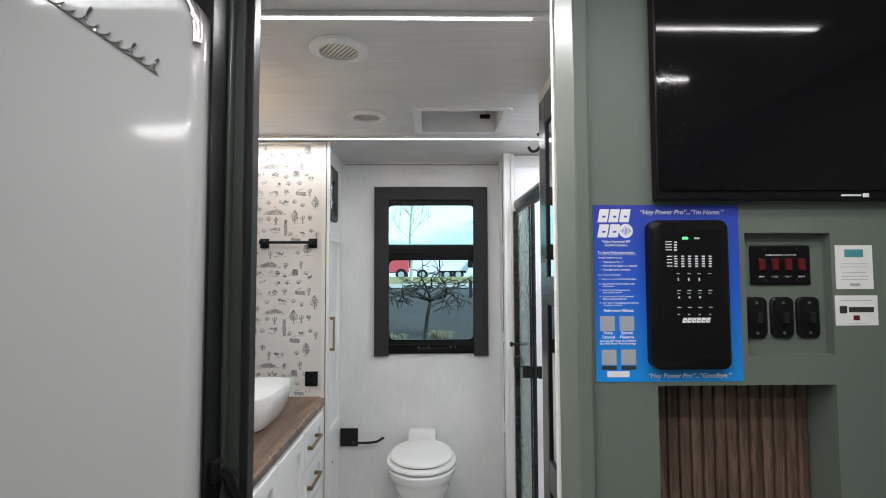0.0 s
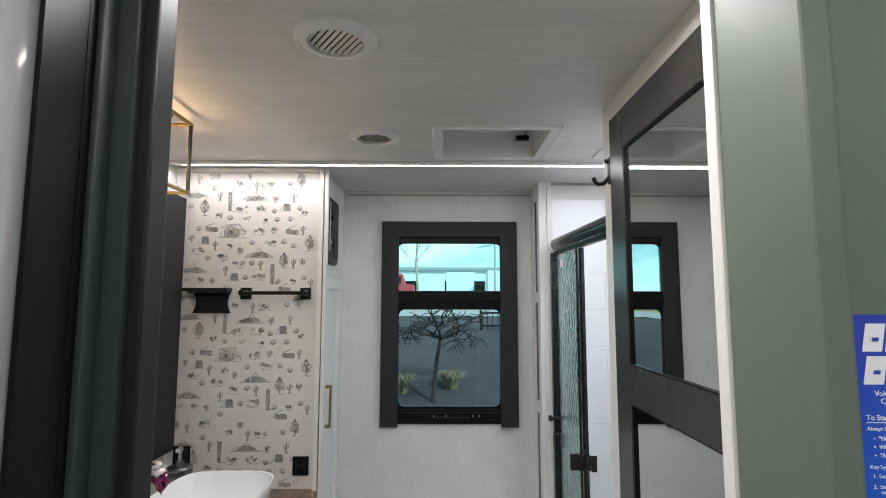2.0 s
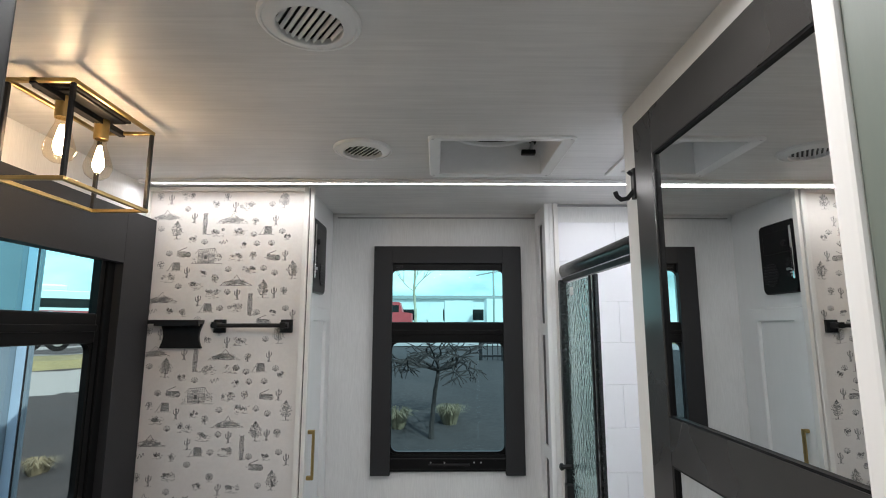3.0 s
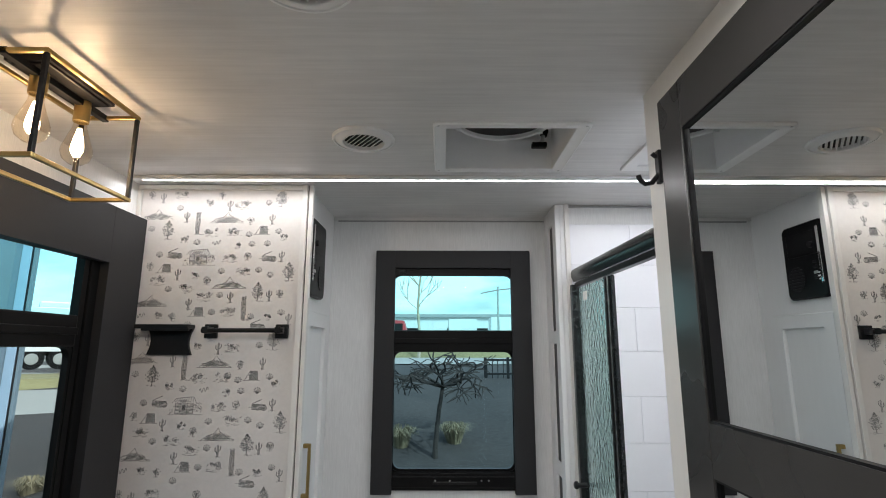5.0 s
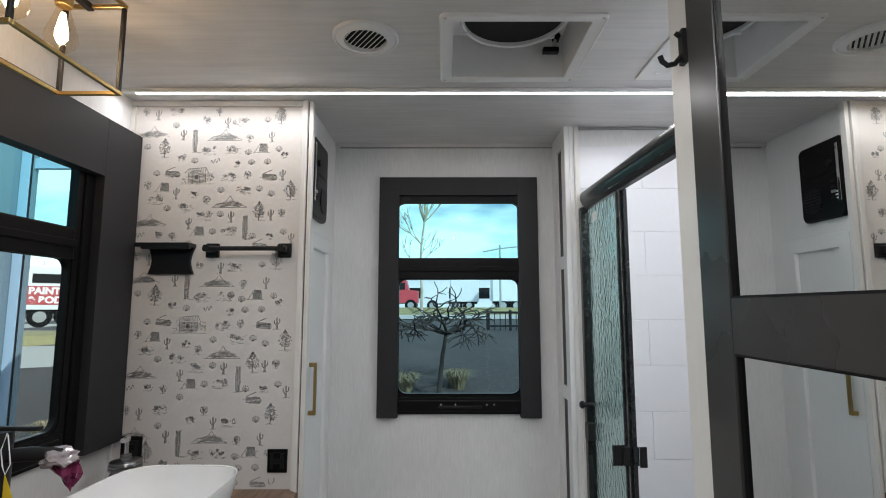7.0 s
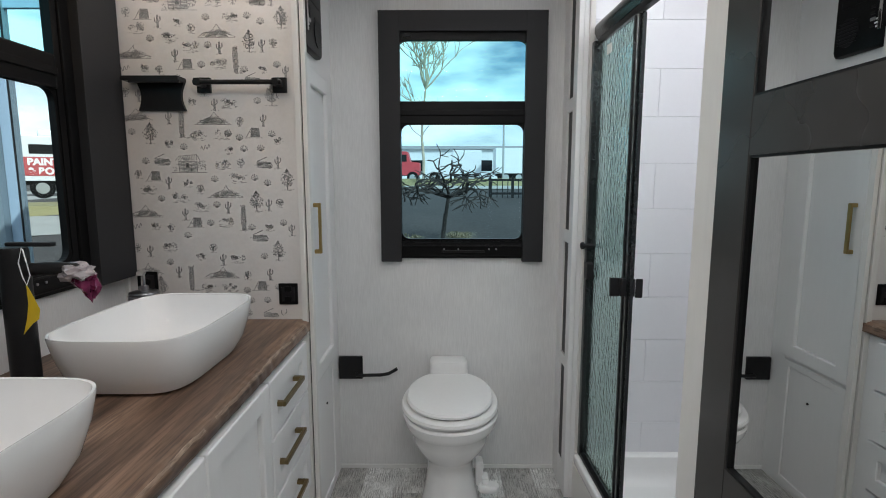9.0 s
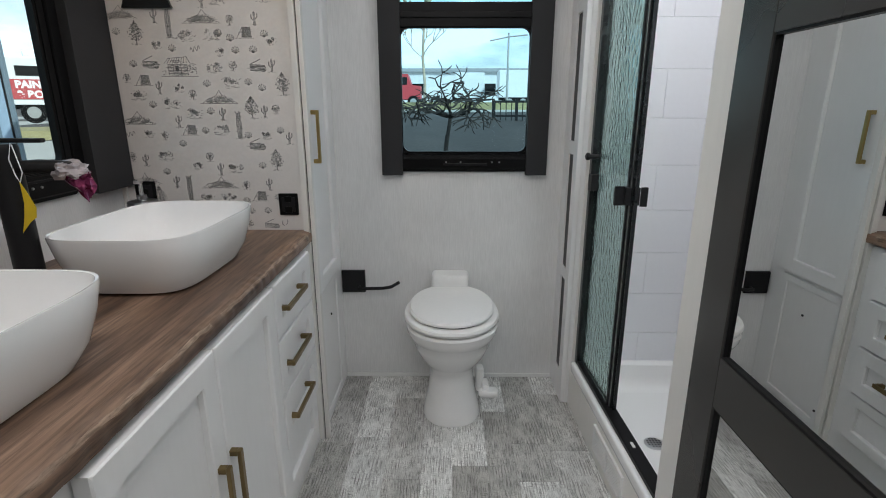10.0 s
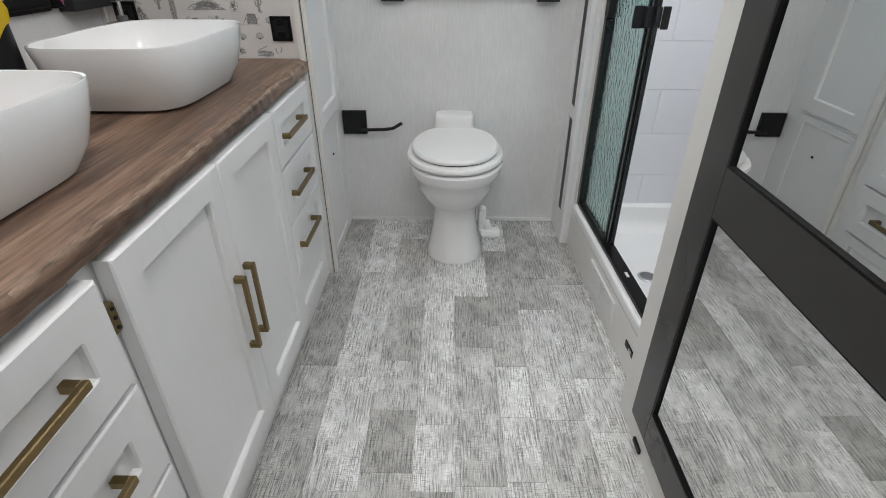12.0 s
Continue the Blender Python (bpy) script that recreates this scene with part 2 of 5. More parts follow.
def part(name, bm, mat, parent=None, label="", smooth=False):
    me = bpy.data.meshes.new(name)
    bm.normal_update()
    bm.to_mesh(me)
    bm.free()
    me.materials.append(mat)
    if smooth:
        me.shade_smooth()
        me.set_sharp_from_angle(angle=radians(40))
    ob = new(name, me)
    if parent:
        ob.parent = parent
        if parent.type == "EMPTY":
            ob.matrix_parent_inverse = parent.matrix_basis.inverted()
    if label:
        ob["label"] = label
    return ob


def thing(name, label, category, at=(0, 0, 0), group=""):
    """An empty at the base of a thing; its parts are given in the world's places and moved under it."""
    ob = new(name)
    ob.location = at
    return tagged(ob, label, category, group)


def structure(name, bm, mat, label, category, smooth=False):
    return tagged(part(name, bm, mat, smooth=smooth), label, category, kind="structure")


# ---- shell ----
XL, XR = -1.13, 1.12
structure("floor", boxed(-1.5, 1.5, -3.0, 3.3, -0.08, -0.004), M_FLOOR, "grey distressed vinyl plank floor", "floor")
bm = bmesh.new()
FX0, FX1, FY0, FY1 = -0.021, 0.335, 2.076, 2.394      # the roof fan's opening
for a in ((-1.5, 1.5, -3.0, FY0), (-1.5, 1.5, FY1, 3.3), (-1.5, FX0, FY0, FY1), (FX1, 1.5, FY0, FY1)):
    box(bm, *a, C, C + 0.05)
structure("ceiling", bm, M_CEIL, "pale grey brushed ceiling panels", "ceiling")


def wall_with_hole(name, axis, at, thick, span, hole, top, mat, label, low=-0.08):
    """A wall across y (axis "y") or x with one rectangular opening (lo, hi, z0, z1)."""
    bm = bmesh.new()
    (s0, s1), (h0, h1, z0, z1) = span, hole
    for a, b, c, d in ((s0, h0, low, top), (h1, s1, low, top), (h0, h1, low, z0), (h0, h1, z1, top)):
        box(bm, *((a, b, at, at + thick) if axis == "y" else (at, at + thick, a, b)), c, d)
    return structure(name, bm, mat, label, "wall")


wall_with_hole("wall_back", "y", B, 0.06, (-1.5, 1.5), (-0.256, 0.296, 0.975, 1.880), C, M_WALL, "pale linen-textured wall panel behind the toilet")
wall_with_hole("wall_left", "x", XL - 0.06, 0.06, (0.96, B), (1.80, 2.430, 1.00, 1.895), C, M_WALL, "pale wall panel beside the vanity")
structure("wall_right", boxed(XR, XR + 0.06, 0.96, B, -0.08, C), M_WALL, "pale outer wall panel", "wall")
structure("wall_mirror_side", boxed(0.444, 0.52, 1.065, 1.910, 0, C), M_TRIM, "warm white partition behind the open mirrored door", "wall")
structure("wall_shower_near", boxed(0.5205, XR, 1.84, 1.903, 0, C), M_SHOWER, "white shower end wall", "wall")
structure("shower_surround", boxed(0.494, XR, 2.8365, 2.8455, 0.2, 2.035), M_SHOWER, "white shower surround backing", "wall")
structure("wall_shower_far", boxed(0.472, XR, 2.846, 2.90, 0, C), M_WALL, "pale wall panel above the shower surround", "wall")
structure("wall_living_left", boxed(-1.45, -1.39, -3.0, 0.96, -0.08, C), M_GREEN, "sage green living room wall", "wall")
structure("wall_living_right", boxed(1.39, 1.45, -3.0, 0.96, -0.08, C), M_GREEN, "sage green living room wall", "wall")
structure("wall_living_end", boxed(-1.5, 1.5, -3.06, -3.0, -0.08, C), M_GREEN, "sage green living room end wall", "wall")
# darkened green carries the shade of this recess
structure("wall_partition_left", boxed(-1.39, -0.332, 0.968, 1.014, 0, C), M_GREEN_SHADED, "sage green partition beside the refrigerator", "wall")
# partition with the switch recess and the open cubby
bm = bmesh.new()
for a in ((0.330, 0.46, 0, C), (0.46, 0.634, 1.214, C), (0.634, 0.80, 1.502, C), (0.634, 0.80, 1.214, 1.270), (0.80, 1.39, 0, C), (0.46, 0.80, 0, 0.45)):
    box(bm, a[0], a[1], 0.945, 1.06, a[2], a[3])
box(bm, 0.634, 0.80, 0.966, 1.06, 1.270, 1.502)
structure("wall_partition_right", bm, M_GREEN, "sage green partition with a recessed switch niche", "wall")
structure("door_casing", boxed(0.304, 0.332, 0.925, 1.068, 0, C, bevel=0.004), M_GREEN, "sage green door casing", "trim")
structure("door_stop", boxed(0.300, 0.325, 1.068, 1.092, 0, C, bevel=0.004), M_TRIM, "warm white edge strip of the doorway", "trim")
structure("door_edge_strip", boxed(-0.334, -0.318, 0.980, 1.016, 0, C, bevel=0.003), M_BLACKM, "dark metal edge strip of the doorway", "trim")

# ---- LED runs ----
def led_run(x0, x1, y, label):
    t = thing("led_strip_light", label, "light", ((x0 + x1) / 2, y, C))
    part("channel", boxed(x0 - 0.05, x1 + 0.05, y - 0.013, y + 0.013, C - 0.014, C, bevel=0.004), M_PLASTW, t)
    part("led_tape", boxed(x0, x1, y - 0.0045, y + 0.0045, C - 0.0165, C - 0.013), M_LED, t, "glowing white LED tape")


led_run(-1.06, 1.10, 2.484, "long white LED strip across the bathroom ceiling")
led_run(-0.60, 0.30, 1.298, "white LED strip inside the doorway")
led_run(-0.95, 1.10, 0.50, "white LED strip across the living room ceiling")
led_run(-1.34, -0.20, -0.62, "short white LED strip on the living room ceiling")
led_run(-0.30, 0.92, 0.14, "white LED strip on the living room ceiling")


# ---- windows ----
def rounded_ring(u0, u1, z0, z1, r, count=6):
    out = []
    for cu, cz, a0 in ((u1 - r, z1 - r, 0), (u0 + r, z1 - r, 90), (u0 + r, z0 + r, 180), (u1 - r, z0 + r, 270)):
        for k in range(count + 1):
            a = radians(a0 + 90 * k / count)
            out.append((cu + r * math.cos(a), cz + r * math.sin(a)))
    return out


def ring_frame(outer, inner, d0, d1):
    """A frame between two rounded outlines in the plane (u, z), from depth d0 to d1."""
    bm = bmesh.new()
    rows = [[bm.verts.new((u, d, z)) for u, z in ring] for ring, d in ((outer, d0), (outer, d1), (inner, d1), (inner, d0))]
    for lo, hi in zip(rows, rows[1:] + rows[:1]):
        for k in range(len(lo)):
            bm.faces.new((lo[k], lo[(k + 1) % len(lo)], hi[(k + 1) % len(lo)], hi[k]))
    bmesh.ops.recalc_face_normals(bm, faces=bm.faces)
    return bm


def window(name, m, label, tinted):
    """A hung window 0.56 wide in its own frame: u along x from 0 to 0.56, room side towards -y, sill at z 0."""
    t = tagged(new(name), label, "window", kind="structure")
    w, h = 0.57, 0.925
    part("window_frame", ring_frame(rounded_ring(0, w, 0, h, 0.012), rounded_ring(0.022, w - 0.022, 0.074, h - 0.035, 0.035), -0.012, 0.014), M_BLACK, t)
    part("lower_rail", boxed(0.006, w - 0.006, -0.020, 0.02, 0.008, 0.072, bevel=0.012, seg=3), M_BLACK, t)
    part("sash_frame", ring_frame(rounded_ring(0.0225, w - 0.0225, 0.0745, 0.560, 0.012), rounded_ring(0.032, w - 0.032, 0.083, 0.557, 0.032), -0.009, 0.010), M_BLACK, t)
    part("rail_groove", boxed(0.03, w - 0.03, -0.023, -0.019, 0.052, 0.058, bevel=0.001), M_BLACKM, t)
    part("meeting_rail", boxed(0.022, w - 0.022, -0.016, 0.014, 0.557, 0.650, bevel=0.006), M_BLACK, t)
    part("meeting_bead", boxed(0.024, w - 0.024, -0.022, -0.015, 0.592, 0.614, bevel=0.003), M_BLACK, t)
    part("upper_pane", boxed(0.02, w - 0.02, 0.004, 0.008, 0.62, h - 0.02), M_PANE, t).visible_shadow = False
    part("lower_pane", boxed(0.02, w - 0.02, 0.000, 0.004, 0.065, 0.57), tinted, t).visible_shadow = False
    for u in (0.21, 0.27, 0.40, 0.43):
        part("screw", rodded((u, -0.023, 0.040), (u, -0.018, 0.040), 0.0035, sides=10), M_STEEL, t)
    part("latch", boxed(0.20, 0.38, -0.028, -0.018, 0.026, 0.036, bevel=0.003), M_BLACKM, t)
    part("corner_latch", boxed(0.045, 0.075, -0.020, -0.010, h - 0.024, h - 0.012, bevel=0.002), M_BLACKM, t)
    t.matrix_basis = m
    return t


def valance(name, m, width, legw, head, depth, height, label):
    """Upholstered boards over and beside a window; u along x, room side towards -y."""
    t = tagged(new(name), label, "window trim")
    part("head_board", boxed(legw, width - legw, -depth + 0.0004, 0, height - head, height), M_CHAR, t)
    for a, b in ((0, legw), (width - legw, width)):
        part("side_board", boxed(a, b, -depth, 0, 0, height, bevel=0.0008, seg=1), M_CHAR, t)
    t.matrix_basis = m
    return t


window("window_1", pose(-0.265, B, 0.962), "black-framed hung window with a tinted lower pane", M_TINT)
valance("window_valance", pose(-0.320, B, 0.949), 0.680, 0.085, 0.078, 0.03, 1.012, "charcoal padded window surround on the back wall")
structure("window_liner", boxed(XL, XL + 0.018, 2.3605, 2.47, 0.985, 1.90, bevel=0.004), M_BLACK, "black window liner", "trim")
window("window_2", pose(XL, 1.788, 0.981, 0, 0, 90), "black-framed hung window above the vanity", M_CLEAR)
valance("window_valance", pose(XL, 1.70, 0.974, 0, 0, 90), 0.873, 0.176, 0.182, 0.046, 1.011, "charcoal padded surround of the vanity window")


# ---- cabinets ----
def shaker(name, parent, x, y0, y1, z0, z1, rail=0.055, panel=True):
    """A framed front facing +x with a sunk panel; its face lies at x."""
    bm = bmesh.new()
    loops = []
    for xx in (x - 0.026, x):
        for inset in (0.0, rail):
            loops.append([bm.verts.new((xx, y, z)) for y, z in ((y0 + inset, z0 + inset), (y1 - inset, z0 + inset), (y1 - inset, z1 - inset), (y0 + inset, z1 - inset))])
    for p, q in ((0, 1), (2, 3), (0, 2), (1, 3)):
        for k in range(4):
            bm.faces.new((loops[p][k], loops[p][(k + 1) % 4], loops[q][(k + 1) % 4], loops[q][k]))
    bmesh.ops.recalc_face_normals(bm, faces=bm.faces)
    bmesh.ops.bevel(bm, geom=[e for e in bm.edges if all(v.co.x > x - 0.001 for v in e.verts)], offset=0.003, segments=1, affect="EDGES")
    ob = part(name, bm, M_WHITE, parent)
    if panel:
        part("panel", boxed(x - 0.022, x - 0.014, y0 + rail - 0.004, y1 - rail + 0.004, z0 + rail - 0.004, z1 - rail + 0.004), M_WHITE, ob)
    return ob


def pull(parent, x, y, z, length, upright, mat):
    """A square bar pull standing off a front that faces +x."""
    bm = bmesh.new()
    hl, w = length / 2, 0.007
    if upright:
        box(bm, x + 0.016, x + 0.025, y - w, y + w, z - hl, z + hl, bevel=0.0015, seg=1)
        for s in (-1, 1):
            box(bm, x, x + 0.017, y - w, y + w, z + s * (hl - 0.007) - 0.007, z + s * (hl - 0.007) + 0.007, bevel=0.0015, seg=1)
    else:
        box(bm, x + 0.024, x + 0.034, y - hl, y + hl, z - w, z + w, bevel=0.0015, seg=1)
        for s in (-1, 1):
            box(bm, x, x + 0.025, y + s * (hl - 0.007) - 0.007, y + s * (hl - 0.007) + 0.007, z - w, z + w, bevel=0.0015, seg=1)
    return part("handle", bm, mat, parent, "antique brass bar handle")


CF = -0.504                                              # cabinet fronts
unit = thing("drawer_cabinet", "white cabinet with three drawers beside the toilet", "cabinet", (-0.8, 2.37, 0), "vanity cabinets")
part("body", boxed(XL, -0.534, 2.152, 2.585, 0, 0.772), M_WHITE, unit)
for z0, z1 in ((0.609, 0.768), (0.438, 0.602), (0.266, 0.431)):
    d = shaker("drawer", unit, CF, 2.160, 2.505, z0, z1, rail=0.050)
    pull(d, CF - 0.011, 2.298, (z0 + z1) / 2, 0.19, False, M_BRASSD)
shaker("bottom_panel", unit, CF - 0.012, 2.160, 2.505, 0.085, 0.255, rail=0.04)
unit = thing("sink_cabinet", "white two-door cabinet under the wash basins", "cabinet", (-0.8, 1.78, 0), "vanity cabinets")
part("body", boxed(XL, -0.534, 1.402, 2.150, 0, 0.772), M_WHITE, unit)
for y0, y1, hy in ((1.447, 1.801, 1.760), (1.806, 2.150, 1.815)):
    d = shaker("door", unit, CF, y0, y1, 0.088, 0.768)
    pull(d, CF, hy, 0.436, 0.192, True, M_BRASSD)
hg = part("hinge", boxed(-0.534, -0.520, 1.428, 1.4465, 0.654, 0.704, bevel=0.004), M_BRASSD, unit, "brass hinge")
for z in (0.664, 0.680, 0.696):
    part("screw", rodded((-0.5205, 1.437, z), (-0.518, 1.437, z), 0.0032, sides=10), M_BLACKM, hg)
for y0, y1 in ((1.447, 1.801), (1.806, 2.150)):
    for z in (0.14, 0.70):
        part("hinge_leaf", boxed(-0.5345, -0.5295, y0 + 0.03, y0 + 0.06, z, z + 0.03), M_BRASSD, unit)
unit = thing("drawer_cabinet", "white cabinet with drawers beside the doorway", "cabinet", (-0.8, 1.24, 0), "vanity cabinets")
part("body", boxed(XL, -0.534, 1.064, 1.400, 0, 0.772), M_WHITE, unit)
for z0, z1 in ((0.588, 0.762), (0.404, 0.578), (0.10, 0.394)):
    d = shaker("drawer", unit, CF, 1.07, 1.412, z0, z1, rail=0.058)
    pull(d, CF - 0.011, 1.236, (z0 + z1) / 2, 0.165, False, M_BRASSD)

# worktop with a rough live edge
top = thing("countertop", "brown wood-look countertop with a chipped live edge", "countertop", (-0.8, 1.8, 0.776))
part("slab", boxed(XL, -0.560, 1.064, 2.583, 0.776, 0.820), M_COUNTER, top)
bm = bmesh.new()
rows = []
count = 260
for i in range(count + 1):
    y = 1.064 + (2.583 - 1.064) * i / count
    n1 = noise.noise((y * 7, 0.3, 0)) * 0.005 + abs(noise.noise((y * 17, 2.3, 0))) * 0.006
    n2 = noise.noise((y * 26, 4.1, 0)) * 0.006
    n3 = noise.noise((y * 34, 9.1, 0)) * 0.004
    rows.append([bm.verts.new(p) for p in ((-0.560, y, 0.776), (-0.530, y, 0.776), (-0.512 + n2 * 0.5, y, 0.782), (-0.511 + n1, y, 0.797 + n3), (-0.513 + n1 - abs(n2) * 0.6, y, 0.808 + n3 * 0.8), (-0.518 + n1 + n2 * 0.4 - abs(n2) * 0.6, y, 0.8145 + n3 * 0.5), (-0.538 + n1, y, 0.820), (-0.560, y, 0.820))])
for a, b in zip(rows, rows[1:]):
    for k in range(8):
        bm.faces.new((a[k], a[(k + 1) % 8], b[(k + 1) % 8], b[k]))
bm.faces.new(rows[0]), bm.faces.new(rows[-1][::-1])
bmesh.ops.recalc_face_normals(bm, faces=bm.faces)
edge = part("live_edge", bm, M_COUNTER, top, "chipped wavy front edge", smooth=True)
edge.data.materials.append(M_CHIP)
for k, f in enumerate(edge.data.polygons):
    if k % 8 == 4 and k < count * 8 and noise.noise((f.center.y * 11, 1.7, 0.4)) > -0.3:
        f.material_index = 1


def basin(y, label):
    t = thing("wash_basin", label, "sink", (-0.758, y, 0.82), "wash basins")
    cx, hw, hl = -0.758, 0.168, 0.232
    prof = ((0.66, 0.70, 0.8205), (0.76, 0.80, 0.826), (0.88, 0.90, 0.862), (0.96, 0.965, 0.912), (1.0, 1.0, 0.954), (0.996, 0.997, 0.959), (0.972, 0.980, 0.958), (0.935, 0.95, 0.925), (0.85, 0.88, 0.875), (0.70, 0.76, 0.848), (0.40, 0.45, 0.840), (0.10, 0.08, 0.838))
    part("bowl", loft([oval(cx, y, hw * a, hl * b, z, 4.4) for a, b, z in prof]), M_PORC, t, "glossy white porcelain", smooth=True)
    part("drain", lathe([(0.0, 0.838), (0.022, 0.8385), (0.024, 0.841), (0.018, 0.843), (0.0, 0.8432)], (cx, y, 0), 20), M_BLACKM, t, smooth=True)
    return t


basin(2.138, "white rounded rectangular vessel basin near the papered wall")
basin(1.486, "white rounded rectangular vessel basin near the doorway")

# ---- tall cabinet ----
unit = thing("tall_cabinet", "tall white linen cabinet with a shaker door", "cabinet", (-0.8, 2.82, 0))
part("body", boxed(XL, -0.521, 2.605, B, 0, C), M_WHITE, unit)
d = shaker("door", unit, CF, 2.612, 2.950, 0.570, 1.668)
pull(d, CF, 2.650, 1.125, 0.175, True, M_BRASS)
lo = shaker("lower_panel", unit, CF - 0.012, 2.625, 2.955, 0.02, 0.555, rail=0.03)
for y, z in ((2.80, 0.42), (2.64, 0.09)):
    part("screw", rodded((CF - 0.013, y, z), (CF - 0.009, y, z), 0.005, sides=10), M_BLACKM, lo)
structure("papered_wall", boxed(XL, -0.535, W, 2.603, 0.0, C - 0.002), M_TRIM, "white wall covered with ranch-print wallpaper", "wall")
structure("trim_papered_wall", boxed(-0.535, -0.516, W - 0.012, 2.604, 0.0, C - 0.001, bevel=0.002), M_TRIM, "warm white upright trim", "trim")
# the shadow gap between the trims, put in as a recessed black strip
structure("trim_cabinet_gap", boxed(-0.516, -0.512, W + 0.004, 2.604, 0.0, C - 0.001), M_BLACK, "black strip for the shadow gap between trims", "trim")
structure("trim_cabinet_corner", boxed(-0.5118, -0.497, W - 0.006, 2.604, 0.0, C - 0.001, bevel=0.002), M_TRIM, "warm white upright trim", "trim")

# ---- narrow shelf tower ----
unit = thing("shelf_tower", "narrow white open-front tower with four dark openings", "cabinet", (0.45, 2.94, 0))
bm = bmesh.new()
X0, X1 = 0.435, 0.455
box(bm, X0, X1, 2.832, 2.890, 0, C, bevel=0.002, seg=1)
box(bm, X0, X1, 2.972, B, 0, C, bevel=0.002, seg=1)
for z0, z1 in ((0, 0.12), (0.535, 0.580), (1.045, 1.095), (1.555, 1.605), (2.045, C)):
    box(bm, X0 + 0.001, X1, 2.890, 2.972, z0, z1)
part("face_frame", bm, M_WHITE, unit)
# shallow black sheet painted in for the shaded depth of the openings
part("recess_shade", boxed(0.4430, 0.4445, 2.8905, 2.9715, 0.1205, 2.0445), M_BLACK, unit, "black sheet standing in for the shade inside the openings")
part("side_panel", boxed(0.4555, 0.472, 2.832, 2.85, 0, C), M_WHITE, unit)
structure("trim_shower", boxed(0.4725, 0.492, 2.822, 2.845, 0.20, C, bevel=0.003), M_TRIM, "warm white corner trim", "trim")

# ---- shower ----
t = thing("shower_tray", "white shower tray on a low plinth", "shower tray", (0.8, 2.4, 0))
bm = bmesh.new()
box(bm, 0.466, 0.535, 1.904, 2.820, 0.158, 0.205, bevel=0.012, seg=3)
part("threshold", bm, M_PORC, t, smooth=True)
part("kick_panel", boxed(0.468, 0.50, 1.904, 2.831, 0, 0.160), M_TRIM, t)
part("pan", boxed(0.50, XR, 1.904, 2.845, 0.06, 0.10), M_PORC, t)
cove = [(2.846, 0.098), (2.846, 0.200), (2.806, 0.200), (2.800, 0.195)] + [(2.798 - 0.05 * (1 - math.cos(a)), 0.150 - 0.05 * math.sin(a)) for a in (radians(15 * k) for k in range(7))]
part("back_ledge", loft([[(x, y, z) for y, z in cove] for x in (0.50, XR)]), M_PORC, t, smooth=True)
dr = part("drain", lathe([(0.0, 0.1), (0.033, 0.1), (0.034, 0.103), (0.030, 0.105), (0.0, 0.1055)], (0.668, 2.42, 0), 28), M_STEEL, t, "round steel drain", smooth=True)
for i in range(-2, 3):
    for j in range(-2, 3):
        if i * i + j * j < 6:
            part("drain_hole", rodded((0.668 + i * 0.0105, 2.42 + j * 0.0105, 0.104), (0.668 + i * 0.0105, 2.42 + j * 0.0105, 0.1065), 0.0032, sides=8), M_BLACK, dr)

# ---- open door with three mirrors ----
DX = 0.420
t = thing("bathroom_door", "open dark grey framed door with mirror panels", "door", (0.415, 1.41, 0.17))
bm = bmesh.new()
ZS = (0.110, 0.202, 0.714, 0.808, 1.327, 1.415, 1.946, 2.043)
Y0, Y1, ST = 1.096, 1.791, 0.092
box(bm, DX, DX + 0.0225, Y0, Y0 + ST, ZS[0], ZS[7], bevel=0.002, seg=1)
box(bm, DX, DX + 0.0225, Y1 - ST, Y1, ZS[0], ZS[7], bevel=0.002, seg=1)
for a, b in ((0, 1), (2, 3), (4, 5), (6, 7)):
    box(bm, DX + 0.0005, DX + 0.0225, Y0 + ST, Y1 - ST, ZS[a], ZS[b])
part("door_frame", bm, M_DOOR, t)
for a, b in ((1, 2), (3, 4), (5, 6)):
    y0, y1, z0, z1 = Y0 + ST, Y1 - ST, ZS[a], ZS[b]
    bm = bmesh.new()
    for q in ((y0, y0 + 0.004, z0, z1), (y1 - 0.004, y1, z0, z1), (y0 + 0.004, y1 - 0.004, z0, z0 + 0.004), (y0 + 0.004, y1 - 0.004, z1 - 0.004, z1)):
        box(bm, DX + 0.002, DX + 0.0085, *q)
    part("glazing_bead", bm, M_BLACK, t, "thin black bead")
    part("mirror", boxed(DX + 0.008, DX + 0.014, Y0 + ST - 0.003, Y1 - ST + 0.003, ZS[a] - 0.003, ZS[b] + 0.003), M_MIRROR, t, "mirror panel")
part("hinge", boxed(0.430, 0.4445, 1.085, 1.112, 0.5, 0.58), M_BLACKM, t)
part("hinge", boxed(0.430, 0.4445, 1.085, 1.112, 1.7, 1.78), M_BLACKM, t)


# ---- refrigerator ----
t = thing("refrigerator", "white retro refrigerator with chrome trim in a black surround", "refrigerator", (-0.85, 0.9, 0))
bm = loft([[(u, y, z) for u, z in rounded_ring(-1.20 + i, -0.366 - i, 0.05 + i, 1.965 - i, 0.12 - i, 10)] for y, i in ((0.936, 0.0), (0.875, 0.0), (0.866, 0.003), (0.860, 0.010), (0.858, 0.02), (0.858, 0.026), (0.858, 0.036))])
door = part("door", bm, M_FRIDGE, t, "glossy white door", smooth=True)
corner = [(-0.49 + 0.118 * math.sin(a), 0.856, 1.845 + 0.118 * math.cos(a)) for a in (radians(8 + 9 * k) for k in range(11))]
part("corner_trim", pipe(corner, 0.008), M_CHROME, door, "chrome corner trim", smooth=True)
